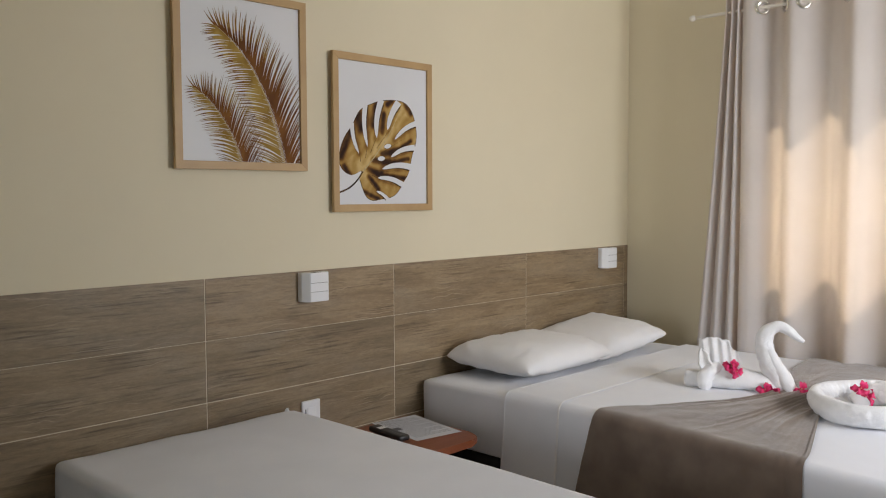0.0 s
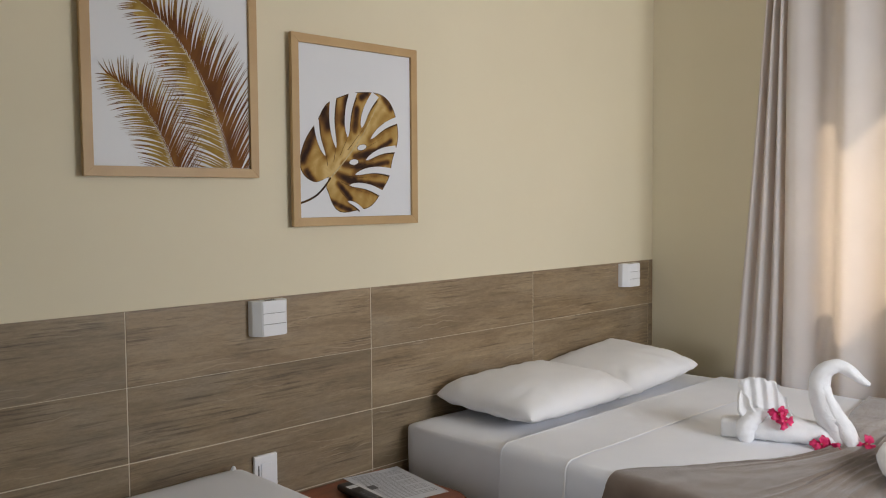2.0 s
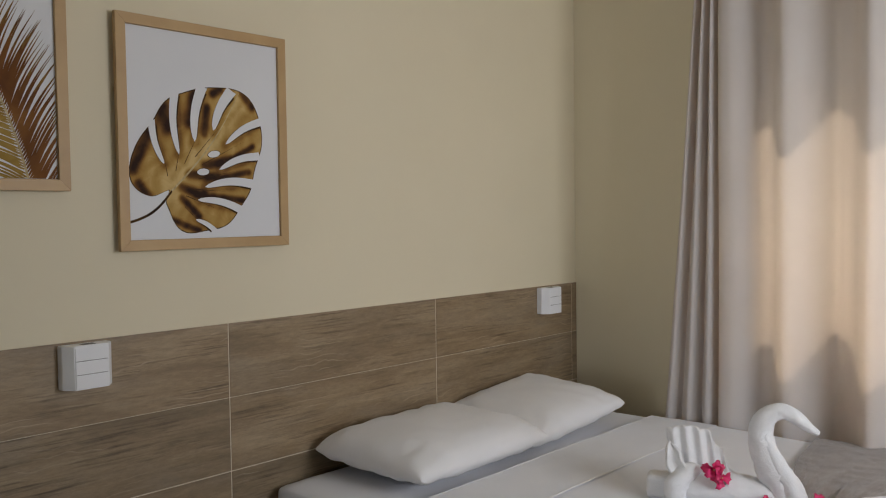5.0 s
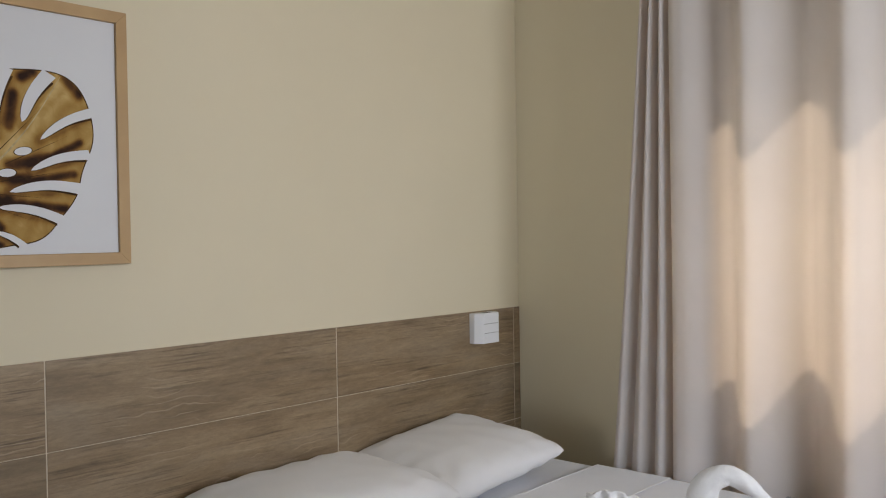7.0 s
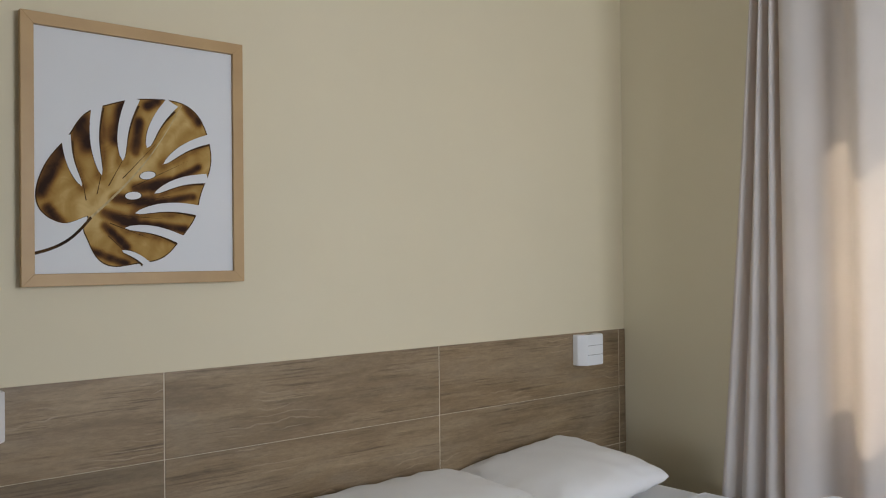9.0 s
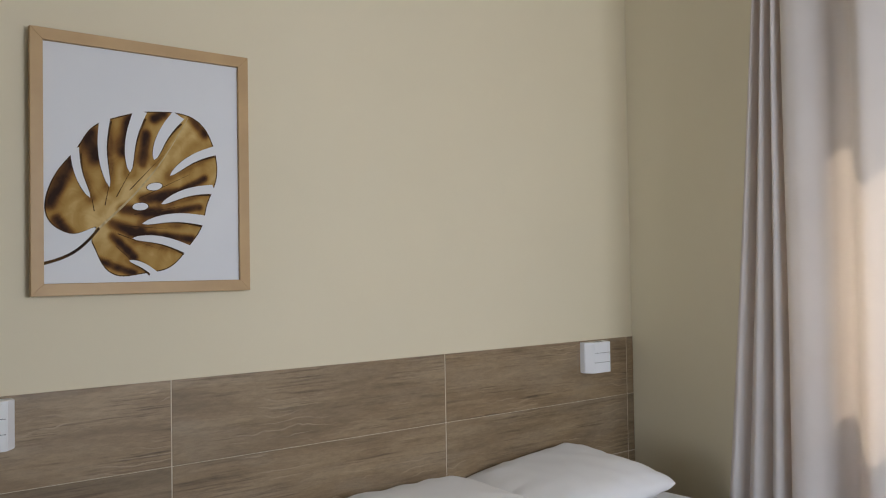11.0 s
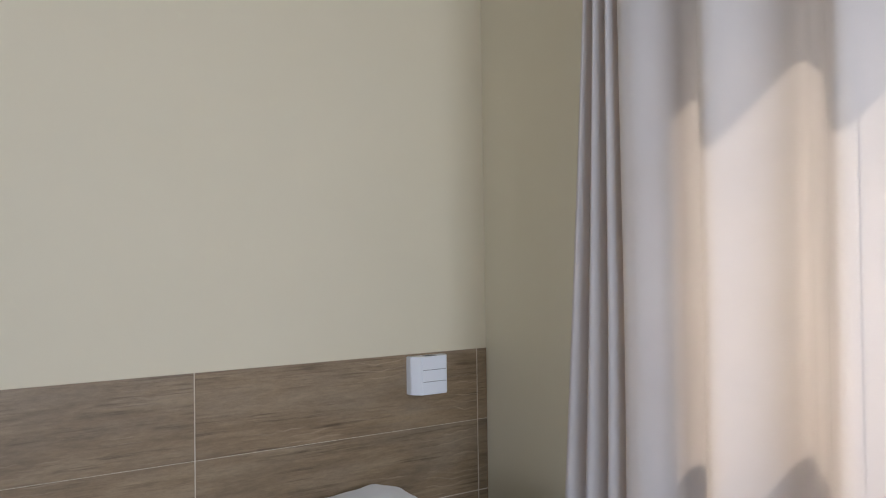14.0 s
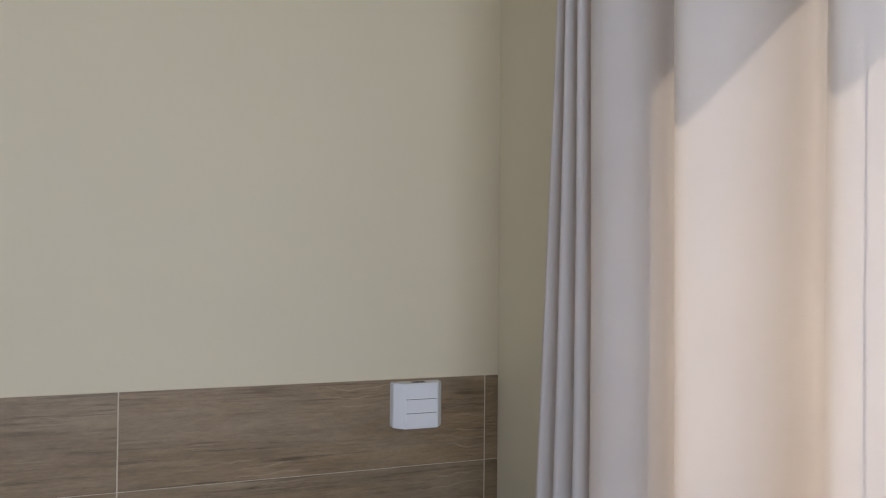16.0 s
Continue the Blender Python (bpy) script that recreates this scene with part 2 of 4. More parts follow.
def thing(name, m, label, category, group="", kind=""):
    e = new(name)
    e.matrix_basis = m
    return tagged(e, label, category, group, kind)


def box(x0, x1, y0, y1, z0, z1, bevel=0.0, segments=2, bm=None):
    bm = bm or bmesh.new()
    got = bmesh.ops.create_cube(bm, size=1.0, matrix=Matrix.LocRotScale(((x0 + x1) / 2, (y0 + y1) / 2, (z0 + z1) / 2), None, (x1 - x0, y1 - y0, z1 - z0)))
    if bevel:
        edges = list({e for v in got["verts"] for e in v.link_edges})
        bmesh.ops.bevel(bm, geom=edges, offset=bevel, segments=segments, affect="EDGES", profile=0.6)
    return bm


def grid(nu, nv, f, closed_u=False, bm=None):
    """A sheet of quads: f(u, v) gives the place, u and v from 0 to 1."""
    bm = bm or bmesh.new()
    us = nu if closed_u else nu + 1
    rows = [[bm.verts.new(f(i / nu, j / nv)) for i in range(us)] for j in range(nv + 1)]
    for j in range(nv):
        for i in range(nu):
            k = (i + 1) % us
            bm.faces.new((rows[j][i], rows[j][k], rows[j + 1][k], rows[j + 1][i]))
    return bm


def tube(points, radii, sides=14, bm=None, squash=1.0, wobble=0.0):
    """A round body along a smooth line, with a radius at each of its points."""
    pts, rad = [Vector(p) for p in points], list(radii)
    fine, rr = [], []
    for k in range(len(pts) - 1):
        a, b, c, d = pts[max(k - 1, 0)], pts[k], pts[k + 1], pts[min(k + 2, len(pts) - 1)]
        for s in range(6):
            t = s / 6
            fine.append(0.5 * ((2 * b) + (c - a) * t + (2 * a - 5 * b + 4 * c - d) * t * t + (3 * b - a - 3 * c + d) * t ** 3))
            rr.append(rad[k] * (1 - t) + rad[k + 1] * t)
    fine.append(pts[-1])
    rr.append(rad[-1])
    last = len(fine) - 1

    def f(u, v):
        k = round(v * last)
        along = (fine[min(k + 1, last)] - fine[max(k - 1, 0)]).normalized()
        side = along.cross(Vector((0.13, 1, 0.07))).normalized()
        other = along.cross(side)
        a = 2 * math.pi * u
        wob = 1 + wobble * (noise.noise(fine[k] * 30 + Vector((math.cos(a), math.sin(a), 0))) + 0.6 * noise.noise(fine[k] * 90 + 3 * Vector((math.cos(a), math.sin(a), 0))))
        return fine[k] + (side * math.cos(a) + other * math.sin(a) * squash) * rr[k] * wob
    bm = grid(sides, last, f, True, bm)
    bmesh.ops.holes_fill(bm, edges=[e for e in bm.edges if e.is_boundary], sides=0)
    return bm


def lerp(a, b, t):
    return a + (b - a) * t


def smooth(t):
    t = min(max(t, 0), 1)
    return t * t * (3 - 2 * t)


def spline(knots, t):
    """A smooth curve through (t, value) knots."""
    k = max(i for i in range(len(knots) - 1) if i == 0 or knots[i][0] <= t)
    (t0, a), (t1, b) = knots[k], knots[k + 1]
    return lerp(a, b, smooth((t - t0) / (t1 - t0)))


# ---- room ----
WEST, SOUTH, HIGH, THICK = -5.6, -2.85, 2.7, 0.12
TOP, ROW, COLUMN, JOINT = 1.10, 0.2, 0.817, 0.003
WIN = (-2.58, -0.772, 1.162, 2.084)
PAINT_Y = 0.004

floor = part("floor", box(WEST - THICK, THICK, SOUTH - THICK, PAINT_Y + THICK, -0.12, 0), FLOOR, smooth=False)
tagged(floor, "beige glossy ceramic floor of the bedroom", "floor", kind="structure")
ceiling = part("ceiling", box(WEST - THICK, THICK, SOUTH - THICK, PAINT_Y + THICK, HIGH, HIGH + 0.12), CEIL, smooth=False)
tagged(ceiling, "plain white painted ceiling", "ceiling", kind="structure")
wall_north = part("wall_north", box(WEST, 0, PAINT_Y, PAINT_Y + THICK, 0, HIGH), WALL, smooth=False)
tagged(wall_north, "cream painted wall behind the beds", "wall", kind="structure")
# Added opening, out of view; its edges keep the west lamp off the left side.
WEST_GAP = (-2.25, -1.25, 2.1)
bm = box(WEST - THICK, WEST, SOUTH, WEST_GAP[0], 0, HIGH)
box(WEST - THICK, WEST, WEST_GAP[1], PAINT_Y + THICK, 0, HIGH, bm=bm)
box(WEST - THICK, WEST, WEST_GAP[0], WEST_GAP[1], WEST_GAP[2], HIGH, bm=bm)
wall_west = part("wall_west", bm, WALL, smooth=False)
tagged(wall_west, "plain cream painted wall with an unseen opening added for the west fill lamp", "wall", kind="structure")
# Added opening, out of view, that lets in and narrows the south lamp.
SOUTH_GAP = (-1.62, -0.37, 2.1)
bm = box(WEST - THICK, SOUTH_GAP[0], SOUTH - THICK, SOUTH, 0, HIGH)
box(SOUTH_GAP[1], THICK, SOUTH - THICK, SOUTH, 0, HIGH, bm=bm)
box(SOUTH_GAP[0], SOUTH_GAP[1], SOUTH - THICK, SOUTH, SOUTH_GAP[2], HIGH, bm=bm)
wall_south = part("wall_south", bm, WALL, smooth=False)
tagged(wall_south, "plain cream painted wall with an unseen opening added for the south fill lamp", "wall", kind="structure")
bm = box(0, THICK, SOUTH, PAINT_Y + THICK, 0, WIN[2])
box(0, THICK, SOUTH, PAINT_Y + THICK, WIN[3], HIGH, bm=bm)
box(0, THICK, WIN[1], PAINT_Y + THICK, WIN[2], WIN[3], bm=bm)
box(0, THICK, SOUTH, WIN[0], WIN[2], WIN[3], bm=bm)
wall_east = part("wall_east", bm, WALL, smooth=False)
tagged(wall_east, "cream painted wall with the curtained window", "wall", kind="structure")
ground = part("ground", box(-300, 300, -300, 300, -0.6, -0.121), EARTH, smooth=False)
tagged(ground, "bare sandy ground outside the building", "ground", kind="structure")

window_1 = thing("window_1", pose(0, 0, 0), "white aluminium sliding window behind the curtain", "window", kind="structure")
bm = bmesh.new()
for y0, y1, z0, z1 in ((WIN[0], WIN[1], WIN[3] - 0.035, WIN[3]), (WIN[0], WIN[1], WIN[2], WIN[2] + 0.03), (WIN[0], WIN[0] + 0.03, WIN[2] + 0.03, WIN[3] - 0.035), (WIN[1] - 0.03, WIN[1], WIN[2] + 0.03, WIN[3] - 0.035)):
    box(0.07, 0.11, y0, y1, z0, z1, bm=bm)
part("window_frame", bm, ALU, window_1, smooth=False)
pane = part("pane", box(0.085, 0.089, WIN[0] + 0.03, (WIN[0] + WIN[1]) / 2, WIN[2] + 0.03, WIN[3] - 0.035), GLASS, window_1, smooth=False)
pane2 = part("pane", box(0.093, 0.097, (WIN[0] + WIN[1]) / 2, WIN[1] - 0.03, WIN[2] + 0.03, WIN[3] - 0.035), GLASS, window_1, smooth=False)
pane.visible_shadow = pane2.visible_shadow = False

# the grout bed, on which the tiles sit
bm = box(WEST, -0.0005, 0.0012, PAINT_Y, 0, TOP - 0.001)
grout = part("grout", bm, GROUT, wall_north, smooth=False)

# ---- curtain and rod ----
ROD_X, ROD_Z, CLOTH_TOP, CLOTH_FOOT = -0.19, 2.177, 2.237, 0.04
STACK = [(-0.520, -0.012), (-0.532, -0.10), (-0.540, -0.185), (-0.556, -0.205), (-0.572, -0.185), (-0.580, -0.165), (-0.590, -0.188), (-0.612, -0.212), (-0.632, -0.188), (-0.640, -0.163), (-0.650, -0.190), (-0.668, -0.214), (-0.684, -0.190), (-0.692, -0.10), (-0.702, -0.200), (-0.742, -0.215), (-0.785, -0.190), (-0.825, -0.148), (-0.862, -0.150)]
FOLD = 0.256
WAVES = [(-0.036, -0.203), (-0.068, -0.215), (-0.115, -0.180), (-0.185, -0.118), (-0.225, -0.128), (-0.256, -0.150)]
LINE = list(STACK)
for k in range(7):
    LINE += [(-0.862 + dy - FOLD * k, x) for dy, x in WAVES]


def along_line(t):
    """A point of the curtain's plan, smoothed between the turns."""
    f = t * (len(LINE) - 1)
    k = min(int(f), len(LINE) - 2)
    q = f - k
    p = [LINE[min(max(i, 0), len(LINE) - 1)] for i in (k - 1, k, k + 1, k + 2)]
    return [0.5 * (2 * p[1][i] + (p[2][i] - p[0][i]) * q + (2 * p[0][i] - 5 * p[1][i] + 4 * p[2][i] - p[3][i]) * q * q + (3 * p[1][i] - p[0][i] - 3 * p[2][i] + p[3][i]) * q ** 3) for i in (0, 1)]


def cloth_point(t, z):
    y, x = along_line(t)
    if y > -0.70:
        y = -0.70 + (y + 0.70) * lerp(1.30, 0.52, min(max((z - 0.6) / 1.55, 0), 1))
    deep = 1.0 + 0.06 * math.sin(2.1 * z + 5 * y)
    x = -0.19 + (x + 0.19) * deep + 0.004 * noise.noise(Vector((y * 6, z * 1.3, 3)))
    y += 0.004 * noise.noise(Vector((y * 4, z * 1.1, 9)))
    return Vector((x, y, z))


curtain = thing("curtain", pose(0, 0, 0), "taupe cloth eyelet curtain, closed, hanging in deep folds", "curtain")
part("cloth", grid(640, 44, lambda u, v: cloth_point(u, lerp(CLOTH_FOOT, CLOTH_TOP, v))), CURTAIN, curtain)


# Added strips on the window side block sun, leaving thin dark lines in the cloth.
def stop_strip(t):
    def f(u, v):
        p = cloth_point(t + (u - 0.5) * 0.0007, lerp(CLOTH_FOOT + 0.01, CLOTH_TOP - 0.01, v))
        return p + Vector((0.0025, 0, 0))
    return grid(2, 44, f)


for stop_y in (-1.205, -1.375):
    t = min((k / 4000 for k in range(4001)), key=lambda q: abs(along_line(q)[0] - stop_y))
    part("light_stop", stop_strip(t), LIGHT_STOP, curtain, "thin strip added behind the cloth to block light along a line")


def ring_mesh():
    bm = bmesh.new()
    n, k = 28, 10

    def f(u, v):
        a, b = 2 * math.pi * u, 2 * math.pi * v
        r = 0.0255 + 0.0085 * math.cos(b)
        return Vector((r * math.cos(a), 0.006 * math.sin(b), r * math.sin(a)))
    return grid(n, k, f, True, bm)


crossings, before = [], None
for i in range(2000):
    y, x = along_line(i / 1999)
    if y < -0.70 and before is not None and (x - ROD_X) * (before - ROD_X) < 0:
        crossings.append((y, x - before))
    before = x
ring_data = None
for y, rise in crossings:
    if ring_data is None:
        ring = part("grommet", ring_mesh(), CHROME, curtain, "chrome eyelet")
        ring_data = ring.data
    else:
        ring = new("grommet", ring_data)
        ring.parent = curtain
        tagged(ring, "chrome eyelet")
    ring.matrix_basis = pose(ROD_X - 0.002, y, ROD_Z, 0, 0, -53 if rise > 0 else 46)

rod = thing("curtain_rod", pose(ROD_X, 0, ROD_Z), "slim pale metal curtain rod with round end cap", "curtain rod")
part("rod", tube([(0, -0.46, 0), (0, -1.2, 0), (0, -2.0, 0), (0, -2.78, 0)], [0.008] * 4, 12), ROD, rod)
part("end_cap", tube([(0, -0.435, 0), (0, -0.445, 0), (0, -0.458, 0), (0, -0.468, 0)], [0.004, 0.013, 0.014, 0.009], 16), ROD, rod)
for y in (-0.655, -2.75):
    part("bracket", box(0.0, 0.188, y - 0.008, y + 0.008, -0.012, 0.0, 0.003), ROD, rod)

# ---- pictures ----
PIC_W, PIC_H, BAR, PIC_D = 0.498, 0.572, 0.026, 0.021


def picture(name, x, z, label):
    """An oak frame with a print behind it, hung on the wall; its origin is the middle of the lower edge."""
    e = thing(name, pose(x, PAINT_Y, z), label, "framed picture", "framed prints over the beds")
    w, h, d = PIC_W / 2, PIC_H, PIC_D + PAINT_Y
    part("backing_board", box(-w + 0.014, w - 0.014, -0.0105, 0, 0.014, h - 0.014), FRAME, e, smooth=False)
    outer = [(-w, 0), (w, 0), (w, h), (-w, h)]
    inner = [(-w + BAR, BAR), (w - BAR, BAR), (w - BAR, h - BAR), (-w + BAR, h - BAR)]
    for k in range(4):
        j, bm = (k + 1) % 4, bmesh.new()
        quad = [outer[k], outer[j], inner[j], inner[k]]
        front, rear = [[bm.verts.new((px, py, pz)) for px, pz in quad] for py in (-d, -d + 0.014)]
        bm.faces.new(front)
        bm.faces.new(rear[::-1])
        for q in range(4):
            bm.faces.new((front[q], rear[q], rear[(q + 1) % 4], front[(q + 1) % 4]))
        bmesh.ops.recalc_face_normals(bm, faces=bm.faces)
        bmesh.ops.bevel(bm, geom=list(bm.edges), offset=0.0007, segments=1, affect="EDGES")
        part("frame_bar", bm, FRAME, e, smooth=False)
    part("print_sheet", box(-w + BAR, w - BAR, -0.0165, -0.0115, BAR + 0.0005, h - BAR - 0.0005), PAPER, e, smooth=False)
    return e


IN_W, IN_LO, IN_HI, INK_Y = PIC_W / 2 - BAR - 0.001, BAR + 0.001, PIC_H - BAR - 0.001, -0.0170


def cut(points):
    """A flat shape trimmed to the print's edges."""
    for axis, sign, lim in ((0, 1, IN_W), (0, -1, IN_W), (1, 1, IN_HI), (1, -1, -IN_LO)):
        out = []
        for k, p in enumerate(points):
            q = points[(k + 1) % len(points)]
            a, b = sign * p[axis] - lim, sign * q[axis] - lim
            if a <= 0:
                out.append(p)
            if a * b < 0:
                t = a / (a - b)
                out.append((lerp(p[0], q[0], t), lerp(p[1], q[1], t)))
        points = out
        if len(points) < 3:
            return []
    return points


def ink(bm, points, lift=0.0):
    points = cut(points)
    if points:
        try:
            bm.faces.new([bm.verts.new((x, INK_Y - lift, z)) for x, z in points])
        except ValueError:
            pass


def along(knots, t):
    """Straight runs between (t, value) knots."""
    k = max(i for i in range(len(knots) - 1) if i == 0 or knots[i][0] <= t)
    (t0, a), (t1, b) = knots[k], knots[k + 1]
    return lerp(a, b, (t - t0) / (t1 - t0))


HEAD = {1: [(0, 172), (0.05, 184), (0.15, 189), (0.4, 188), (0.6, 176), (0.8, 163), (1, 155)], -1: [(0, 150), (0.04, 118), (0.12, 98), (0.4, 74), (0.7, 62), (1, 58)]}
REACH = {1: [(0, 0.055), (0.1, 0.09), (0.4, 0.12), (0.7, 0.145), (1, 0.15)], -1: [(0, 0.055), (0.1, 0.095), (0.3, 0.155), (0.6, 0.20), (1, 0.21)]}


def frond(e, tip, bend, foot, count, lift, size=1.0):
    """A printed palm frond: a bowed rib with pointed leaflets on both sides, gold on one and brown on the other."""
    def rib(t):
        return Vector([(1 - t) ** 2 * tip[i] + 2 * t * (1 - t) * bend[i] + t * t * foot[i] for i in (0, 1)])

    stem, spikes = bmesh.new(), bmesh.new()
    shades = {1: (PALM_GOLD, PALM_TIP), -1: (PALM_DARK, PALM_LIGHT)}
    for side in (1, -1):
        near, tips = bmesh.new(), bmesh.new()
        for k in range(count):
            t = ((k + 0.5 + 0.25 * random.uniform(-1, 1)) / count) ** 0.82
            p, down = rib(t), (rib(t + 0.02) - rib(t)).normalized()
            a = radians(along(HEAD[side], t) + random.uniform(-3, 3))
            way = Vector((math.cos(a), math.sin(a)))
            far = size * along(REACH[side], t) * random.uniform(0.88, 1.08)
            across = Vector((-way.y, way.x))
            bow = across * far * (-0.055 if side > 0 else 0.04)
            wide = size * (0.0035 if side > 0 else 0.0040) * random.uniform(0.85, 1.15)
            turn = random.uniform(0.5, 0.8) if side > 0 else lerp(0.3, 0.8, t) + random.uniform(-0.1, 0.1)
            for bm, f0, f1 in ((near, 0.0, turn), (tips, turn - 0.02, 1.0)):
                ups, downs = [], []
                for j in range(6):
                    f = lerp(f0, f1, j / 5)
                    c = p + way * far * f + bow * math.sin(math.pi * f)
                    w = wide * min(1.0, 0.7 + 2.2 * f) * (1 - f) ** 0.8
                    ups.append(tuple(c + across * w))
                    downs.append(tuple(c - across * w))
                ink(bm, ups + (downs[::-1][1:] if f1 == 1 else downs[::-1]), lift + 0.000008 * (k % 7) + (0.00006 if f1 < 1 else 0))
            if t > 0.12:
                reach = size * (0.006 + 0.013 * t) * (1 if side < 0 else 0.75 * smooth((t - 0.45) / 0.3))
                lean = (Vector((down.y, -down.x)) * side - down * (0.9 if side < 0 else 0.5)).normalized()
                if reach > 0.002:
                    ink(spikes, [tuple(p + down * 0.0028 * size), tuple(p + lean * reach), tuple(p - down * 0.0008)], lift + 0.00018)
        part("printed_frond", near, shades[side][0], e, "gold inner side of a printed frond" if side > 0 else "dark brown inner side of a printed frond", False)
        part("printed_frond", tips, shades[side][1], e, "brown printed leaflet tips", False)
    for k in range(40):
        t0, t1 = k / 40, (k + 1) / 40 + 0.004
        a, b = rib(t0), rib(t1)
        nrm = Vector((-(b - a).y, (b - a).x)).normalized()
        w0, w1 = 0.0005 + 0.0026 * t0 * size, 0.0005 + 0.0026 * t1 * size
        ink(stem, [tuple(a + nrm * w0), tuple(b + nrm * w1), tuple(b - nrm * w1), tuple(a - nrm * w0)], lift + 0.0002)
    part("printed_spikes", spikes, PAPER, e, "white printed gaps beside the rib", False)
    part("printed_rib", stem, PALM_RIB, e, "pale printed rib", False)


palm = picture("palm_picture", -2.340, 1.446, "framed print of two golden brown palm fronds, light oak frame")
frond(palm, (-0.10, 0.452), (0.12, 0.33), (0.18, -0.10), 92, 0.0)
frond(palm, (-0.178, 0.253), (-0.035, 0.17), (0.01, -0.06), 62, 0.0003, 0.72)

monstera = picture("monstera_picture", -1.727, 1.303, "framed print of a golden monstera leaf, light oak frame")
MID = PIC_H / 2 + 0.003


BLADE = [(0.1815, 0), (0.0062, 0.0004), (-0.0012, 0.0155), (-0.0112, 0.0067), (0.002, 0.0051), (-0.0049, -0.0062), (0.0007, 0.0041), (0.0021, -0.0018), (-0.0024, -0.0001), (0.0004, 0.0029)]


def leaf_outline(grow=0.0):
    """A broad heart-shaped blade, its radius a sum of waves about its middle."""
    pts = []
    for k in range(240):
        a = 2 * math.pi * k / 240
        r = grow + sum(c * math.cos(i * a) + d * math.sin(i * a) for i, (c, d) in enumerate(BLADE))
        notch = math.exp(-((a - 3.88) / 0.07) ** 2) * 0.035
        pts.append((-0.02 + (r - notch) * math.cos(a), 0.235 + (r - notch) * math.sin(a)))
    return pts


def tear(inner, outer, wide, past=0.011):
    """A split in the blade, round inside and open at the margin."""
    a, b = Vector(inner), Vector(outer)
    way = (b - a).normalized()
    n = Vector((-way.y, way.x))
    b = b + way * past
    far, ups, downs = (b - a).length, [], []
    bow = n * far * 0.07
    for s in range(15):
        f = s / 14
        w = wide * min(1.0, math.sqrt(max(0, 1 - (1 - min(f / 0.35, 1)) ** 2))) * (0.75 + 0.5 * f)
        c = a + way * far * f + bow * math.sin(math.pi * f)
        ups.append(tuple(c + n * w))
        downs.append(tuple(c - n * w))
    return ups + downs[::-1]


STROKES = (((-0.129, 0.062), (-0.113, 0.019), 0.022), ((-0.035, 0.102), (-0.052, 0.035), 0.019), ((0.04, 0.126), (0.018, 0.111), 0.011), ((0.0, 0.074), (-0.01, 0.006), 0.010), ((0.108, 0.121), (0.138, 0.087), 0.012), ((-0.209, -0.09), (-0.171, -0.002), 0.016), ((-0.196, -0.126), (-0.171, -0.155), 0.012), ((-0.01, -0.075), (0.07, -0.057), 0.012), ((0.07, -0.057), (0.138, -0.02), 0.008), ((-0.055, -0.099), (0.026, -0.106), 0.012), ((0.026, -0.11), (0.123, -0.089), 0.008), ((-0.079, -0.133), (-0.01, -0.154), 0.012), ((-0.01, -0.154), (0.104, -0.165), 0.009), ((-0.079, -0.16), (-0.031, -0.205), 0.009), ((-0.116, -0.212), (-0.031, -0.244), 0.008))


def off_line(p, a, b):
    """How far p lies from the stretch between a and b."""
    a, b = Vector(a), Vector(b)
    f = min(max((p - a).dot(b - a) / (b - a).length_squared, 0), 1)
    return (p - a - (b - a) * f).length


def leaf_tone(p):
    """Depth of the printed gold: dark strokes, bronze beside the splits, bright along the midrib."""
    wet = max(math.exp(-(off_line(p, a, b) / (1.1 * w)) ** 3) for a, b, w in STROKES)
    beside_split = min(off_line(p, a, b) - w for a, b, w in SPLITS)
    edge = 0.26 * math.exp(-max(beside_split, 0) / 0.006)
    shine = 0.16 * math.exp(-(off_line(p, (-0.107, -0.142), (0.098, 0.12)) / 0.035) ** 2)
    ribs = 0.05 * math.sin(190 * (0.787 * p.x - 0.4 * p.y) + 5 * noise.noise(Vector((p.x * 14, p.y * 14, 2))))
    return 0.12 + 0.58 * wet + edge - shine + ribs


def fan_ink(bm, pts, lift):
    pts = cut(pts)
    bm.faces.new([bm.verts.new((x, INK_Y - lift, z)) for x, z in pts])


bm = bmesh.new()
fan_ink(bm, leaf_outline(0.0026), 0.0)
part("printed_leaf_edge", bm, LEAF_EDGE, monstera, "dark printed leaf outline", False)
SPLITS = (((-0.126, -0.076), (-0.155, 0.02), 0.008), ((-0.084, -0.051), (-0.091, 0.10), 0.0095), ((-0.039, -0.016), (-0.016, 0.115), 0.012), ((0.016, 0.016), (0.07, 0.115), 0.0125), ((0.053, -0.018), (0.162, 0.045), 0.009), ((0.032, -0.085), (0.15, -0.048), 0.009), ((-0.012, -0.131), (0.13, -0.122), 0.010), ((-0.035, -0.164), (0.09, -0.19), 0.009), ((-0.042, -0.214), (0.01, -0.243), 0.006))
bm, blade = bmesh.new(), leaf_outline()
tones = bm.loops.layers.uv.new("tone")
rings = [[bm.verts.new((lerp(-0.02, x, k / 40), INK_Y - 0.00008, lerp(0.235, z, k / 40))) for x, z in blade] for k in range(1, 41)]
hub = bm.verts.new((-0.02, INK_Y - 0.00008, 0.235))
for k in range(len(blade)):
    j = (k + 1) % len(blade)
    bm.faces.new((hub, rings[0][k], rings[0][j]))
    for inner, outer in zip(rings, rings[1:]):
        bm.faces.new((inner[k], outer[k], outer[j], inner[j]))
bm.verts.index_update()
depth = [leaf_tone(Vector((v.co.x, v.co.z - MID))) for v in bm.verts]
for face in bm.faces:
    for loop in face.loops:
        loop[tones].uv = (depth[loop.vert.index], 0.5)
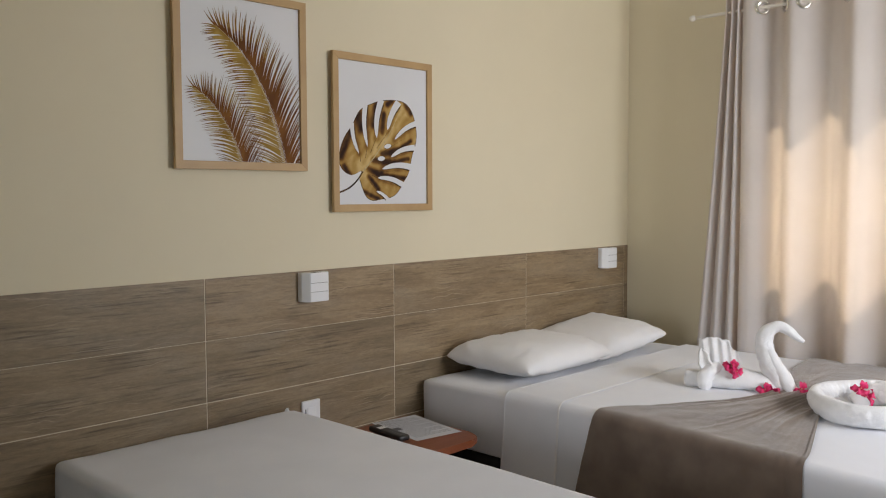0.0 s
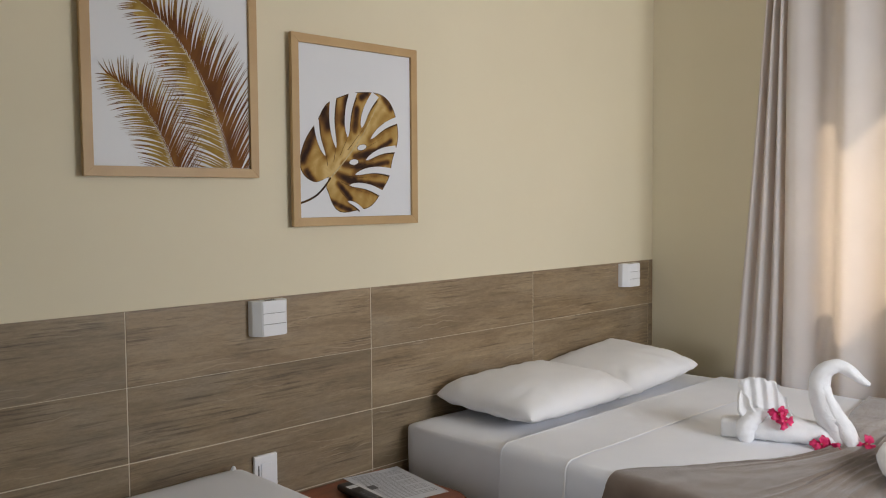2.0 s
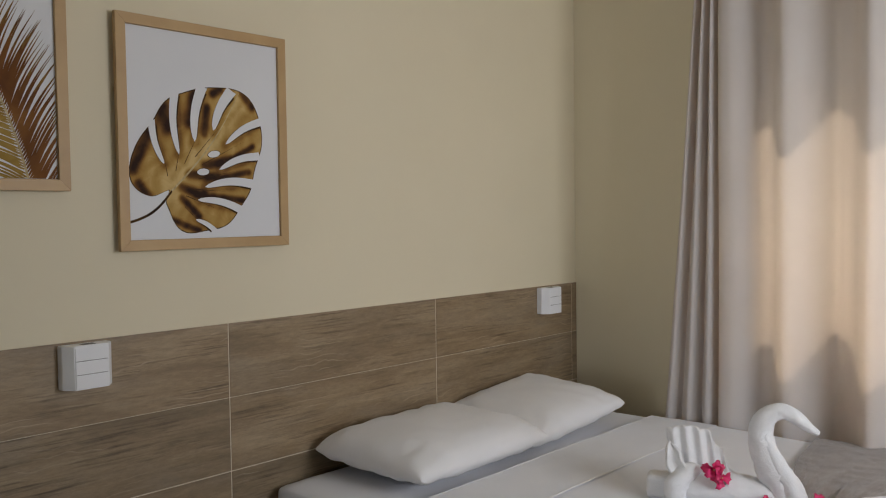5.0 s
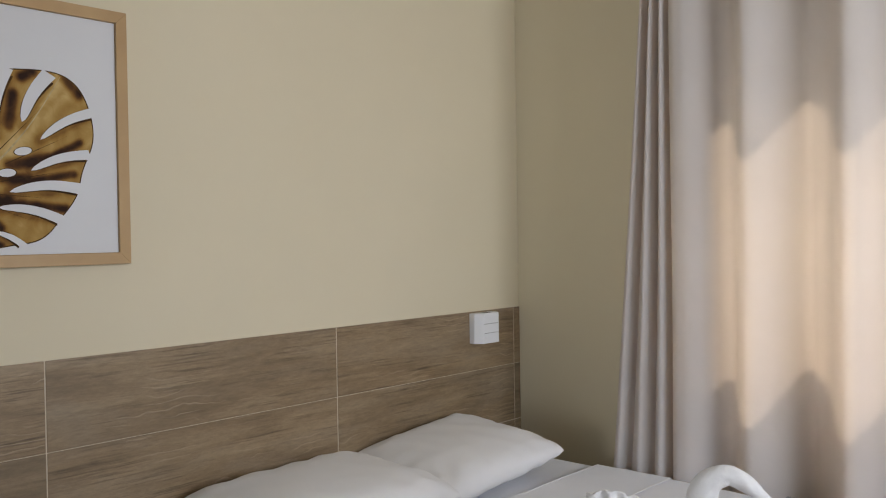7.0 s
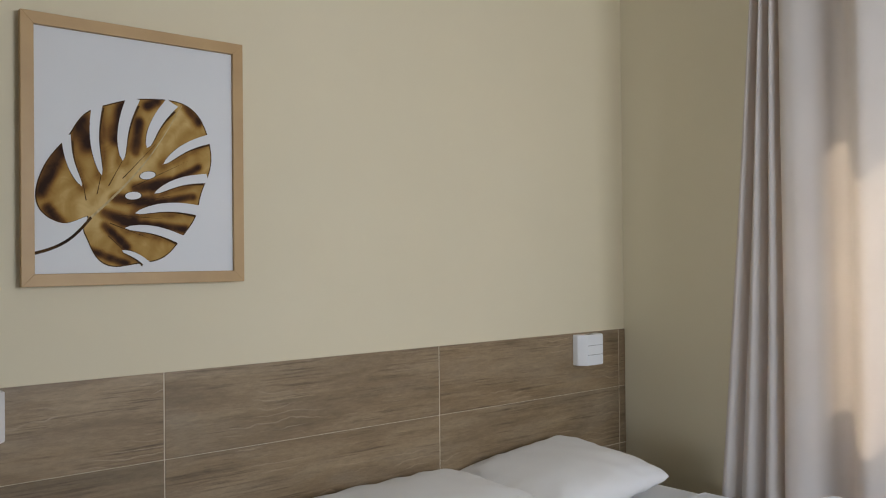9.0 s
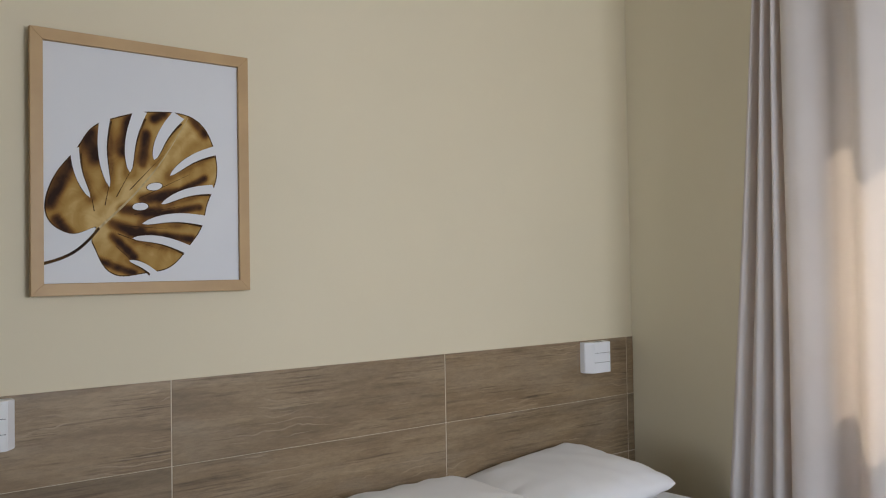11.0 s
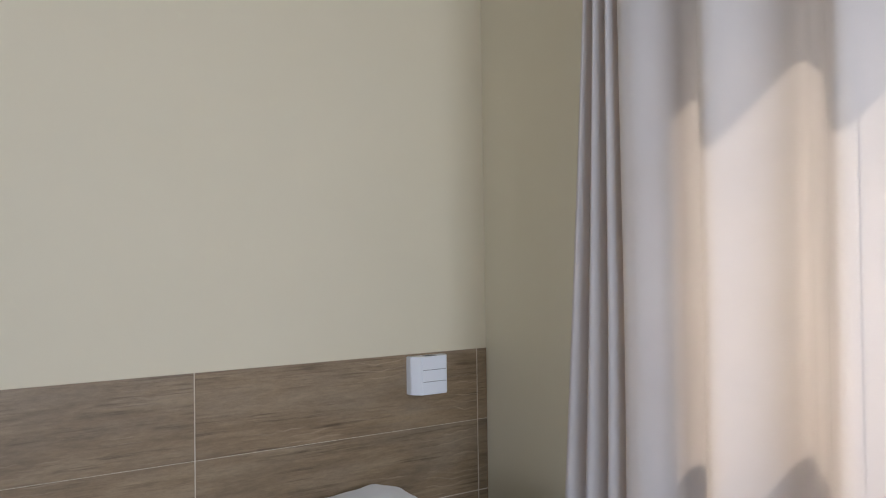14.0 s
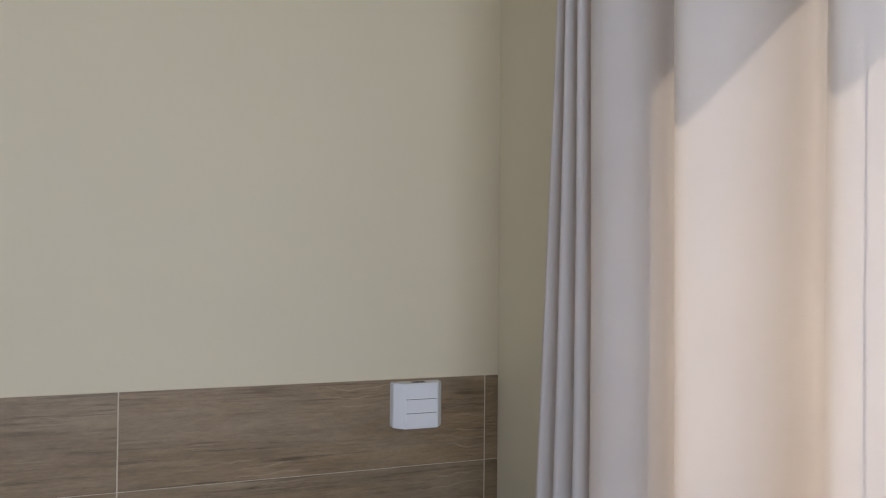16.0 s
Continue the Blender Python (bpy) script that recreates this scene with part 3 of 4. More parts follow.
part("printed_leaf", bm, LEAF, monstera, "gold printed leaf blade", False)
dark = bmesh.new()
for a, b, w in SPLITS:
    ink(dark, tear((a[0], a[1] + MID), (b[0], b[1] + MID), w + 0.0014, -0.003), 0.0002)
    one = bmesh.new()
    ink(one, tear((a[0], a[1] + MID), (b[0], b[1] + MID), w), 0.00028)
    part("printed_split", one, PAPER, monstera, "white split in the printed leaf", False)
for cx, cz, a in ((0.017, -0.045, 0.2), (-0.016, -0.092, 0.1)):
    oval = [(math.cos(2 * math.pi * k / 24), math.sin(2 * math.pi * k / 24)) for k in range(24)]
    bm = bmesh.new()
    for target, size, lift in ((dark, 1.12, 0.0002), (bm, 1.0, 0.00028)):
        ink(target, [(cx + size * (0.018 * c * math.cos(a) - 0.0085 * s * math.sin(a)), MID + cz + size * (0.018 * c * math.sin(a) + 0.0085 * s * math.cos(a))) for c, s in oval], lift)
    part("printed_hole", bm, PAPER, monstera, "white hole in the printed leaf", False)
part("printed_split_edge", dark, LEAF_EDGE, monstera, "dark printed edges of the splits", False)
bm, pale = bmesh.new(), bmesh.new()
for (x0, z0), (x1, z1), w0, w1, target in (((-0.232, -0.222), (-0.107, -0.142), 0.0035, 0.003, bm), ((-0.107, -0.142), (0.098, 0.12), 0.0028, 0.0006, pale)):
    a, b = Vector((x0, z0 + MID)), Vector((x1, z1 + MID))
    n = Vector((-(b - a).y, (b - a).x)).normalized()
    for k in range(12):
        p, q = lerp(a, b, k / 12), lerp(a, b, (k + 1) / 12)
        p, q = p - n * 0.016 * math.sin(math.pi * k / 12), q - n * 0.016 * math.sin(math.pi * (k + 1) / 12)
        u, v = lerp(w0, w1, k / 12), lerp(w0, w1, (k + 1) / 12)
        ink(target, [tuple(p + n * u), tuple(q + n * v), tuple(q - n * v), tuple(p - n * u)], 0.00034)
for a, b, w in SPLITS:
    end = Vector((lerp(a[0], b[0], 0.45) + 0.012, lerp(a[1], b[1], 0.45) + MID - 0.016))
    root = Vector((lerp(-0.107, a[0], 0.55), lerp(-0.142, a[1], 0.55) + MID))
    n = Vector((-(end - root).y, (end - root).x)).normalized() * 0.0011
    vein = bmesh.new()
    ink(vein, [tuple(root + n), tuple(end), tuple(root - n)], 0.00018)
    part("printed_vein", vein, LEAF_EDGE, monstera, "dark printed vein", False)
part("printed_stalk", bm, LEAF_EDGE, monstera, "dark printed stalk", False)
part("printed_midrib", pale, PALM_RIB, monstera, "pale printed midrib", False)

# ---- switches and socket ----


def switch_box(x, z):
    """A surface-mounted box with a bowed cover and three rocker slots; origin at the middle of its back."""
    e = thing("wall_switch", pose(x, 0, z), "white surface-mounted switch box with three rockers, on the tiles", "light switch", "bedside switches")
    bm, half, flat, deep, tall = bmesh.new(), 0.059, 0.040, 0.047, 0.0505
    plan = [(half, 0), (half, -0.022), (flat, -deep), (-flat, -deep), (-half, -0.022), (-half, 0)]
    low, high = [[bm.verts.new((px, py, z)) for px, py in plan] for z in (-tall, tall)]
    bm.faces.new(high[::-1])
    bm.faces.new(low)
    for k in range(6):
        bm.faces.new((low[k], high[k], high[(k + 1) % 6], low[(k + 1) % 6]))
    bmesh.ops.recalc_face_normals(bm, faces=bm.faces)
    bmesh.ops.bevel(bm, geom=list(bm.edges), offset=0.0016, segments=2, affect="EDGES")
    part("body", bm, PLASTIC, e, smooth=False)
    for k in range(3):
        part("rocker", box(-0.038, 0.038, -deep - 0.0012, -deep + 0.002, -0.0465 + 0.0312 * k, -0.0166 + 0.0312 * k, 0.0005, 1), PLASTIC, e, smooth=False)
    # Shade between the rockers is drawn as solid dark strips.
    for k in range(2):
        part("slot", box(-0.037, 0.037, -deep - 0.0006, -deep + 0.001, -0.0166 + 0.0312 * k, -0.0153 + 0.0312 * k), GREY_AND_SHADE, e, "dark strip drawn for the shade in the gap between rockers", False)
    part("top_label", box(-0.016, 0.016, -0.036, -0.014, 0.0503, 0.0510), GREY_AND_SHADE, e, "thin dark plate on top", False)
    return e


switch = switch_box(-2.067, 1.0435)
copy_thing(switch, pose(-0.2175, 0, 1.0435))

outlet = thing("wall_socket", pose(-2.082, 0, 0.582), "white plastic wall socket with switch, on the tiles", "socket")
part("plate", box(-0.039, 0.039, -0.012, 0, -0.058, 0.058, 0.004, 3), PLASTIC, outlet)
part("socket_face", box(-0.018, 0.018, -0.0145, -0.0125, -0.042, 0.034, 0.002, 2), PLASTIC, outlet)
# Shade in the hole and the gap is drawn as dark blocks.
part("socket_hole", box(-0.006, 0.006, -0.0155, -0.0147, -0.034, -0.022, 0.002, 1), GREY_AND_SHADE, outlet, "dark block drawn for the shade in the socket hole")
part("switch_slot", box(-0.028, -0.024, -0.0135, -0.0123, -0.02, 0.03), GREY_AND_SHADE, outlet, "dark strip drawn for the shade in the switch gap", False)

# ---- beds ----


def edge_dip(inset, y):
    """How far the double bed's near edge sinks towards the foot."""
    return -0.036 * min(max((-0.75 - y) / 0.9, 0), 1.1) * smooth((0.6 - inset) / 0.6)


def bed_body(x0, x1, y0, y1, z0, z1, r, name_seed, swell=0.006, sinks=False):
    """A rounded, softly uneven block: a mattress in its fitted sheet."""
    bm = box(x0, x1, y1, y0, z0, z1)
    bmesh.ops.subdivide_edges(bm, edges=list(bm.edges), cuts=40, use_grid_fill=True)
    for v in bm.verts:
        p = v.co.copy()
        core = Vector((min(max(p.x, x0 + r), x1 - r), min(max(p.y, y1 + r), y0 - r), min(p.z, z1 - r)))
        d = p - core
        if d.length > 1e-6:
            v.co = core + d.normalized() * min(r, max(abs(c) for c in d) if d.length else r)
        w = noise.noise(Vector((p.x * 2.2, p.y * 2.2, p.z * 5 + name_seed)))
        fine = noise.noise(Vector((p.x * 9, p.y * 3 + 4 * p.x, p.z * 8 + name_seed)))
        v.co += d.normalized() * (swell * w + 0.003 * fine) if d.length > 1e-6 else Vector((0, 0, swell * w + 0.0028 * fine))
        if sinks and p.z > 0.5:
            v.co.z += edge_dip(p.x - x0, p.y) - 0.002
    bmesh.ops.recalc_face_normals(bm, faces=bm.faces)
    return bm


def bed(name, x0, x1, y1, z1, seed, label, group=""):
    e = thing(name, pose((x0 + x1) / 2, 0, 0), label, "bed", group)
    cx = (x0 + x1) / 2
    a, b = x0 - cx, x1 - cx
    part("mattress", bed_body(a, b, -0.02, y1, 0.40, z1, 0.024, seed, sinks=name == "double_bed"), SHEET, e, "mattress in a smooth white fitted sheet")
    part("box_base", box(a + 0.015, b - 0.015, y1 + 0.02, -0.03, 0.10, 0.40, 0.012), BLACK, e, "black fabric box base")
    for lx in (a + 0.1, b - 0.1):
        for ly in (-0.12, y1 + 0.1):
            part("leg", tube([(lx, ly, 0), (lx, ly, 0.05), (lx, ly, 0.101)], [0.022, 0.026, 0.03], 12), REMOTE, e)
    return e


single = bed("single_bed", -2.985, -2.175, -1.82, 0.632, 3.0, "single bed with a smooth white fitted sheet and black base")
# the knotted corner of the fitted sheet
knot = part("sheet_corner", tube([(0.372, -0.04, 0.615), (0.376, -0.036, 0.630), (0.379, -0.034, 0.638)], [0.016, 0.008, 0.003], 8), SHEET, single, "twisted corner of the fitted sheet")
BX0, BX1, BTOP, BFOOT, BR = -1.545, -0.17, 0.640, -1.80, 0.022
double = bed("double_bed", BX0, BX1, BFOOT, BTOP, 8.0, "double bed with white fitted sheet and black base")


def over_bed(s, y, off):
    """A point on cloth laid over the double bed and down its side: s metres past the top's edge, off metres clear of it."""
    lift = 0.004 * noise.noise(Vector((s * 2.2, y * 2.2, 1)))
    dip = edge_dip(-s, y)
    if s < 0:
        return Vector((BX0 + BR - s, y, BTOP + off + lift + dip))
    if s < BR * math.pi / 2:
        a = s / BR
        return Vector((BX0 + BR - (BR + off) * math.sin(a), y, BTOP - BR + (BR + off) * math.cos(a) + dip))
    off += 0.08 * (s - BR * math.pi / 2)
    return Vector((BX0 - off, y, BTOP - BR - (s - BR * math.pi / 2) + dip))


def draped(s0, s1, y0, y1, off, nu, nv, wave=0.0, seed=0.0, bm=None):
    def f(u, v, o):
        s, y = lerp(s0, s1, u), lerp(y0, y1, v)
        hang = max(0.0, s) * wave * (math.sin(21 * y + seed) + 0.6 * math.sin(47 * y + 2 * seed))
        fine = 0.0016 * noise.noise(Vector((s * 11, y * 5, 2))) + 0.0016 * noise.noise(Vector((s * 3 + y * 5, y * 14 - s * 4, 2)))
        return over_bed(s, y, o + abs(hang) + fine + 0.0016)
    bm = bm or bmesh.new()
    a = grid(nu, nv, lambda u, v: f(u, v, off), bm=bm)
    return a


top_sheet = thing("top_sheet", pose(0, 0, 0), "white flat sheet folded back below the pillows", "bed sheet")
part("sheet", draped(-1.3, 0.44, -0.58, BFOOT + 0.02, 0.010, 220, 60, 0.012, 2.0), SHEET, top_sheet)
part("turn_down", draped(-1.3, 0.46, -0.460, -0.705, 0.0130, 220, 14, 0.012, 2.0), SHEET, top_sheet, "folded back border of the sheet")


def welt(y, wide, high, off):
    """A raised stitched line across the bed and down its side."""
    def f(u, v):
        s, w = lerp(-1.3, 0.46, u), y + wide * (v - 0.5) + 0.003 * noise.noise(Vector((5 * u, y, 3)))
        hang = max(0.0, s) * 0.012 * (math.sin(21 * w + 2.0) + 0.6 * math.sin(47 * w + 4.0))
        fine = 0.0016 * noise.noise(Vector((s * 11, w * 5, 2))) + 0.0016 * noise.noise(Vector((s * 3 + w * 5, w * 14 - s * 4, 2)))
        return over_bed(s, w, off + abs(hang) + fine + 0.0016 + high * math.sin(math.pi * v))
    return grid(220, 6, f)


part("hem", welt(-0.700, 0.010, 0.0024, 0.0125), PILLOW, top_sheet, "stitched raised hem")
part("fold_edge", welt(-0.463, 0.009, 0.0016, 0.0125), SHEET, top_sheet, "rounded fold of the sheet")

# ---- runner ----
RUN0 = [(-1.34, -1.02), (-1.05, -1.06), (-0.62, -1.19), (-0.42, -1.13), (0.0, -0.84), (0.5, -0.785)]
RUN1 = [(-1.34, -1.62), (-1.05, -1.60), (-0.62, -1.42), (-0.42, -1.405), (0.0, -1.53), (0.5, -1.545)]


def edge_line(knots, s):
    """A line through (s, y) knots with its bends eased."""
    def at(p):
        k = max(i for i in range(len(knots) - 1) if i == 0 or knots[i][0] <= p)
        (a, y0), (b, y1) = knots[k], knots[k + 1]
        return lerp(y0, y1, (p - a) / (b - a))
    return sum(at(s + 0.03 * (k - 2)) for k in range(5)) / 5


def runner_point(u, v):
    s = lerp(-1.33, 0.5, u)
    y = lerp(edge_line(RUN0, s), edge_line(RUN1, s), v)
    tight = math.exp(-((s + 0.64) / 0.27) ** 2) + 0.35 * math.exp(-((s + 0.35) / 0.3) ** 2) * max(0.0, noise.noise(Vector((v * 5, s * 1.5, 11))) + 0.25)
    warp = v + 0.16 * noise.noise(Vector((s * 1.8, v * 4, 7)))
    pleats = (1 - abs(math.sin(math.pi * (8.5 * warp + 0.5 * s)))) ** 1.1 * (0.022 + 0.010 * noise.noise(Vector((v * 6, s * 2, 5)))) + (1 - abs(math.sin(math.pi * (17 * warp + 1.3 * s)))) * 0.006
    low = (0.45 + 0.55 * smooth((v - 0.25) / 0.5)) * (0.45 + 0.9 * abs(noise.noise(Vector((v * 7, s * 1.2, 15)))) * 1.6)
    hem = (1 - abs(math.sin(math.pi * (19 * (v - 0.80) + 1.6 * noise.noise(Vector((s * 2.5, v * 9, 21))))))) * 0.0016 * smooth((v - 0.78) / 0.06) * smooth((s + 0.6) / 0.5)
    creases = 0.005 * abs(noise.noise(Vector((s * 2.2 + v * 2.5, v * 4 - s * 1.5, 4)))) + 0.0011 * noise.noise(Vector((s * 22, y * 22, 4)))
    off = 0.018 + 0.03 * smooth(s / 0.3) + pleats * tight * low + hem + creases * 1.3
    return over_bed(s, y, off)


runner = thing("bed_runner", pose(0, 0, 0), "taupe plush bed runner gathered in the middle, draped over the bed", "bed runner")
part("plush_cloth", grid(230, 120, runner_point), VELVET, runner)
for v0 in (0.0, 0.984):
    part("hem", grid(230, 2, lambda u, v: runner_point(u, v0 + 0.016 * v) + Vector((-0.001, 0, 0.0022))), VELVET, runner, "stitched edge of the plush cloth")

# ---- pillows ----


def pillow_mesh(a, b, h, seed):
    bm = bmesh.new()

    def f(u, v, up):
        x, y = math.sin(math.pi * (u - 0.5)), math.sin(math.pi * (v - 0.5))
        full = max(0.0, (1 - abs(x) ** 3.6)) ** 0.46 * max(0.0, (1 - abs(y) ** 3.6)) ** 0.46
        px, py = a * x * (1 - 0.05 * (1 - y * y)), b * y * (1 - 0.06 * (1 - x * x))
        ear = 1 - 0.05 * (x * y) ** 4
        px, py = px * ear, py * ear
        lump = 0.07 * noise.noise(Vector((x * 1.6, y * 1.6, seed))) + 0.025 * noise.noise(Vector((x * 4, y * 4, seed)))
        r = math.hypot(x, y)
        crease = 0.11 * noise.noise(Vector((math.atan2(y, x) * 4.5, 1.2 * r, seed))) * smooth((r - 0.45) / 0.6)
        ridge = -0.10 * abs(noise.noise(Vector((x * 2.4 + y, y * 1.3 - 0.5 * x, seed + 3)))) * smooth(r / 0.5)
        z = h * 0.42 + up * h * (0.60 if up > 0 else 0.40) * full * (1 + lump + crease + ridge)
        edge = 0.006 * noise.noise(Vector((x * 5, y * 5, seed + 9))) * smooth((r - 0.7) / 0.3)
        return Vector((px, py, z + edge))
    grid(56, 44, lambda u, v: f(u, v, 1), bm=bm)
    grid(56, 44, lambda u, v: f(u, v, -1), bm=bm)
    bmesh.ops.remove_doubles(bm, verts=bm.verts, dist=0.0006)
    bmesh.ops.recalc_face_normals(bm, faces=bm.faces)
    return bm


for x, y, rz, seed, rx, ry in ((-1.107, -0.225, 1, 1.0, 2, 0), (-0.590, -0.205, -3, 6.0, 4, -6)):
    p = part("pillow", pillow_mesh(0.306 if seed < 2 else 0.266, 0.220, 0.130 if seed < 2 else 0.118, seed), PILLOW)
    p.matrix_basis = pose(x, y, 0.646 if seed < 2 else 0.657, rx, ry, rz)
    tagged(p, "plump white pillow lying on the double bed", "pillow", "pillows on the double bed")

# ---- towels ----
swan = thing("towel_swan", pose(-0.90, -1.08, 0.652, 0, 0, -67), "white terry towel folded into a swan with a fan tail", "towel figure")
part("neck", tube([(0.112, 0.0, -0.004), (0.094, 0.0, 0.05), (0.062, 0.0, 0.105), (0.044, 0.0, 0.165), (0.057, 0.0, 0.214), (0.094, 0.0, 0.234), (0.130, 0.0, 0.217), (0.156, 0.0, 0.196), (0.178, 0.0, 0.183)], [0.042, 0.041, 0.037, 0.031, 0.025, 0.020, 0.017, 0.013, 0.005], 24, wobble=0.16), TOWEL, swan, "rolled towel neck")
part("neck_fold", tube([(0.134, -0.014, -0.004), (0.113, -0.018, 0.05), (0.079, -0.017, 0.11), (0.056, -0.013, 0.165), (0.064, -0.008, 0.208)], [0.030, 0.027, 0.021, 0.015, 0.008], 16, wobble=0.12), TOWEL, swan, "second roll of the neck")
part("body", tube([(-0.185, 0.0, 0.018), (-0.12, 0.0, 0.030), (-0.04, 0.0, 0.034), (0.05, 0.0, 0.024), (0.105, 0.0, 0.014)], [0.026, 0.036, 0.038, 0.032, 0.020], 24, squash=1.6, wobble=0.12), TOWEL, swan, "thick folded body")
part("knot", tube([(-0.150, -0.050, -0.002), (-0.158, -0.052, 0.022), (-0.152, -0.045, 0.048), (-0.128, -0.030, 0.072), (-0.10, -0.02, 0.080)], [0.018, 0.029, 0.030, 0.024, 0.010], 18, wobble=0.25), TOWEL, swan, "gathered end")
part("tail_end", box(-0.232, -0.165, -0.034, 0.030, -0.002, 0.056, 0.013, 3), TOWEL, swan, "flat folded end of the towel")


def fan_point(u, v):
    """Five soft upright pleats, their tops falling away towards the neck."""
    wave = math.cos(2 * math.pi * 5 * u)
    tall = spline([(0, 0.124), (0.3, 0.134), (0.60, 0.126), (0.82, 0.082), (1, 0.024)], u) + 0.0015 * wave
    across = lerp(lerp(-0.046, 0.112, u), lerp(-0.066, 0.098, u), v)
    return Vector((-0.120 + across, -0.016 + 0.0046 * wave * (0.4 + 0.6 * v) + 0.030 * v, 0.046 + tall * v))


def wrap_point(u, v):
    """The cloth's outer layer, from the fan's top corner down to the knot, rolled along both edges."""
    left = spline([(0, -0.178), (0.3, -0.185), (0.65, -0.183), (1, -0.165)], v)
    right = spline([(0, -0.176), (0.5, -0.143), (1, -0.110)], v)
    hollow = 0.014 * math.sin(math.pi * u)
    return Vector((lerp(left, right, u), 0.014 - 0.054 * smooth(v * 1.15) + hollow - 0.006 * math.sin(math.pi * v), lerp(0.152, 0.054 + 0.012 * u, v)))


def thicken(bm, t):
    bmesh.ops.recalc_face_normals(bm, faces=bm.faces)
    bmesh.ops.solidify(bm, geom=bm.faces, thickness=t)
    return bm


part("tail_fan", thicken(grid(84, 14, fan_point), 0.011), TOWEL, swan, "pleated fan tail")
part("fan_wrap", thicken(grid(16, 18, wrap_point), 0.009), TOWEL, swan, "fold wrapped round the fan")

bowl = thing("towel_basket", pose(-1.0, -1.525, 0.652, 0, 0, -67), "white terry towel rolled into an oval basket", "towel figure")


def rim_point(u, v):
    a, b = 2 * math.pi * u, 2 * math.pi * v
    pinch = 1 + 0.03 * math.sin(9 * a) + 0.02 * noise.noise(Vector((3 * math.cos(a), 3 * math.sin(a), 2)))
    rx, ry = 0.158, 0.160
    w = 0.030 * pinch
    hgt = 0.038 * (1 + 0.05 * math.sin(5 * a + 1))
    crimp = 0.0055 * math.sin(34 * a + 2 * math.sin(3 * a)) * max(0.0, -math.cos(b))
    out = w * math.cos(b) + 0.008 * math.sin(b) + crimp
    fuzz = 0.006 * noise.noise(Vector((9 * math.cos(a), 9 * math.sin(a), 4 * math.sin(b))))
    return Vector(((rx + out + fuzz) * math.cos(a), (ry + out + fuzz) * math.sin(a), 0.036 + hgt * math.sin(b) + 0.007 * math.sin(a + 0.6)))


part("rim", grid(150, 24, rim_point, True), TOWEL, bowl, "thick rolled rim")


def lining(u, v):
    a, r = 2 * math.pi * u, v
    return Vector((0.165 * r * math.cos(a), 0.16 * r * math.sin(a), 0.022 + 0.022 * r ** 4 + 0.005 * r * math.sin(19 * a)))


part("lining", grid(152, 8, lining, True), TOWEL, bowl, "pleated inside of the basket")
part("inner_roll", tube([(-0.05, 0.055, 0.022), (0.0, 0.06, 0.048), (0.05, 0.05, 0.060), (0.10, 0.02, 0.055), (0.12, -0.03, 0.03)], [0.026, 0.036, 0.040, 0.038, 0.028], 20, wobble=0.15), TOWEL, bowl, "folded towel inside the basket")

# ---- flowers ----


def petal_mesh():
    def f(u, v):
        w = 0.0108 * math.sin(math.pi * (0.1 + 0.80 * v)) ** 0.8 * (2 * u - 1) * (1 + 0.22 * math.sin(11 * v + 2))
        return Vector((w, 0.001 + 0.028 * v, 0.004 + 0.012 * math.sin(2.6 * v) + 0.005 * (2 * u - 1) ** 2 + 0.0035 * math.sin(7 * v + 5 * u) * v))
    return grid(6, 7, f)


def flower(m, label):
    e = thing("flower", m, label, "flower", "pink flowers on the towels")
    data = None
    for k in range(5):
        if data is None:
            p = part("petal", thicken(petal_mesh(), 0.0008), PETAL, e)
            data = p.data
        else:
            p = new("petal", data)
            p.parent = e
        p.matrix_basis = pose(0, 0, 0, 16 * math.sin(3 * k + 1), 16 * math.cos(2 * k), 72 * k + 14 * math.sin(2 * k))
    part("pistil", tube([(0, 0, 0.0), (0.001, 0, 0.008), (0.002, 0.001, 0.014)], [0.003, 0.0025, 0.0015], 8), PISTIL, e)
    return e


def beside(thing_at, x, y, z, rx, ry, rz):
    return thing_at.matrix_basis @ pose(x, y, z, rx, ry, rz)


bloom = flower(beside(swan, -0.066, -0.042, 0.085, 70, 10, 0), "fresh magenta flower tucked in the towel fan")
for m, label in ((beside(swan, -0.056, -0.046, 0.070, 75, 60, 40), ""), (beside(swan, 0.048, -0.055, 0.008, 60, 0, 10), "fresh magenta flower at the swan's breast"), (beside(swan, 0.082, -0.058, 0.004, 70, 40, -30), ""), (beside(swan, 0.168, -0.02, 0.012, 62, -20, 30), "fresh magenta flower beside the swan"), (beside(bowl, -0.035, 0.0, 0.080, 62, 0, 20), "fresh magenta flower in the towel basket"), (beside(bowl, -0.018, -0.03, 0.064, 72, 30, 60), "")):
    tagged(copy_thing(bloom, m), label)

# ---- nightstand ----
NX0, NX1, NY1, NTOP = -2.13, -1.625, -0.43, 0.50
stand = thing("nightstand", pose((NX0 + NX1) / 2, 0, 0), "cherry-stained wooden nightstand with rounded top corners", "nightstand")
hw = (NX1 - NX0) / 2


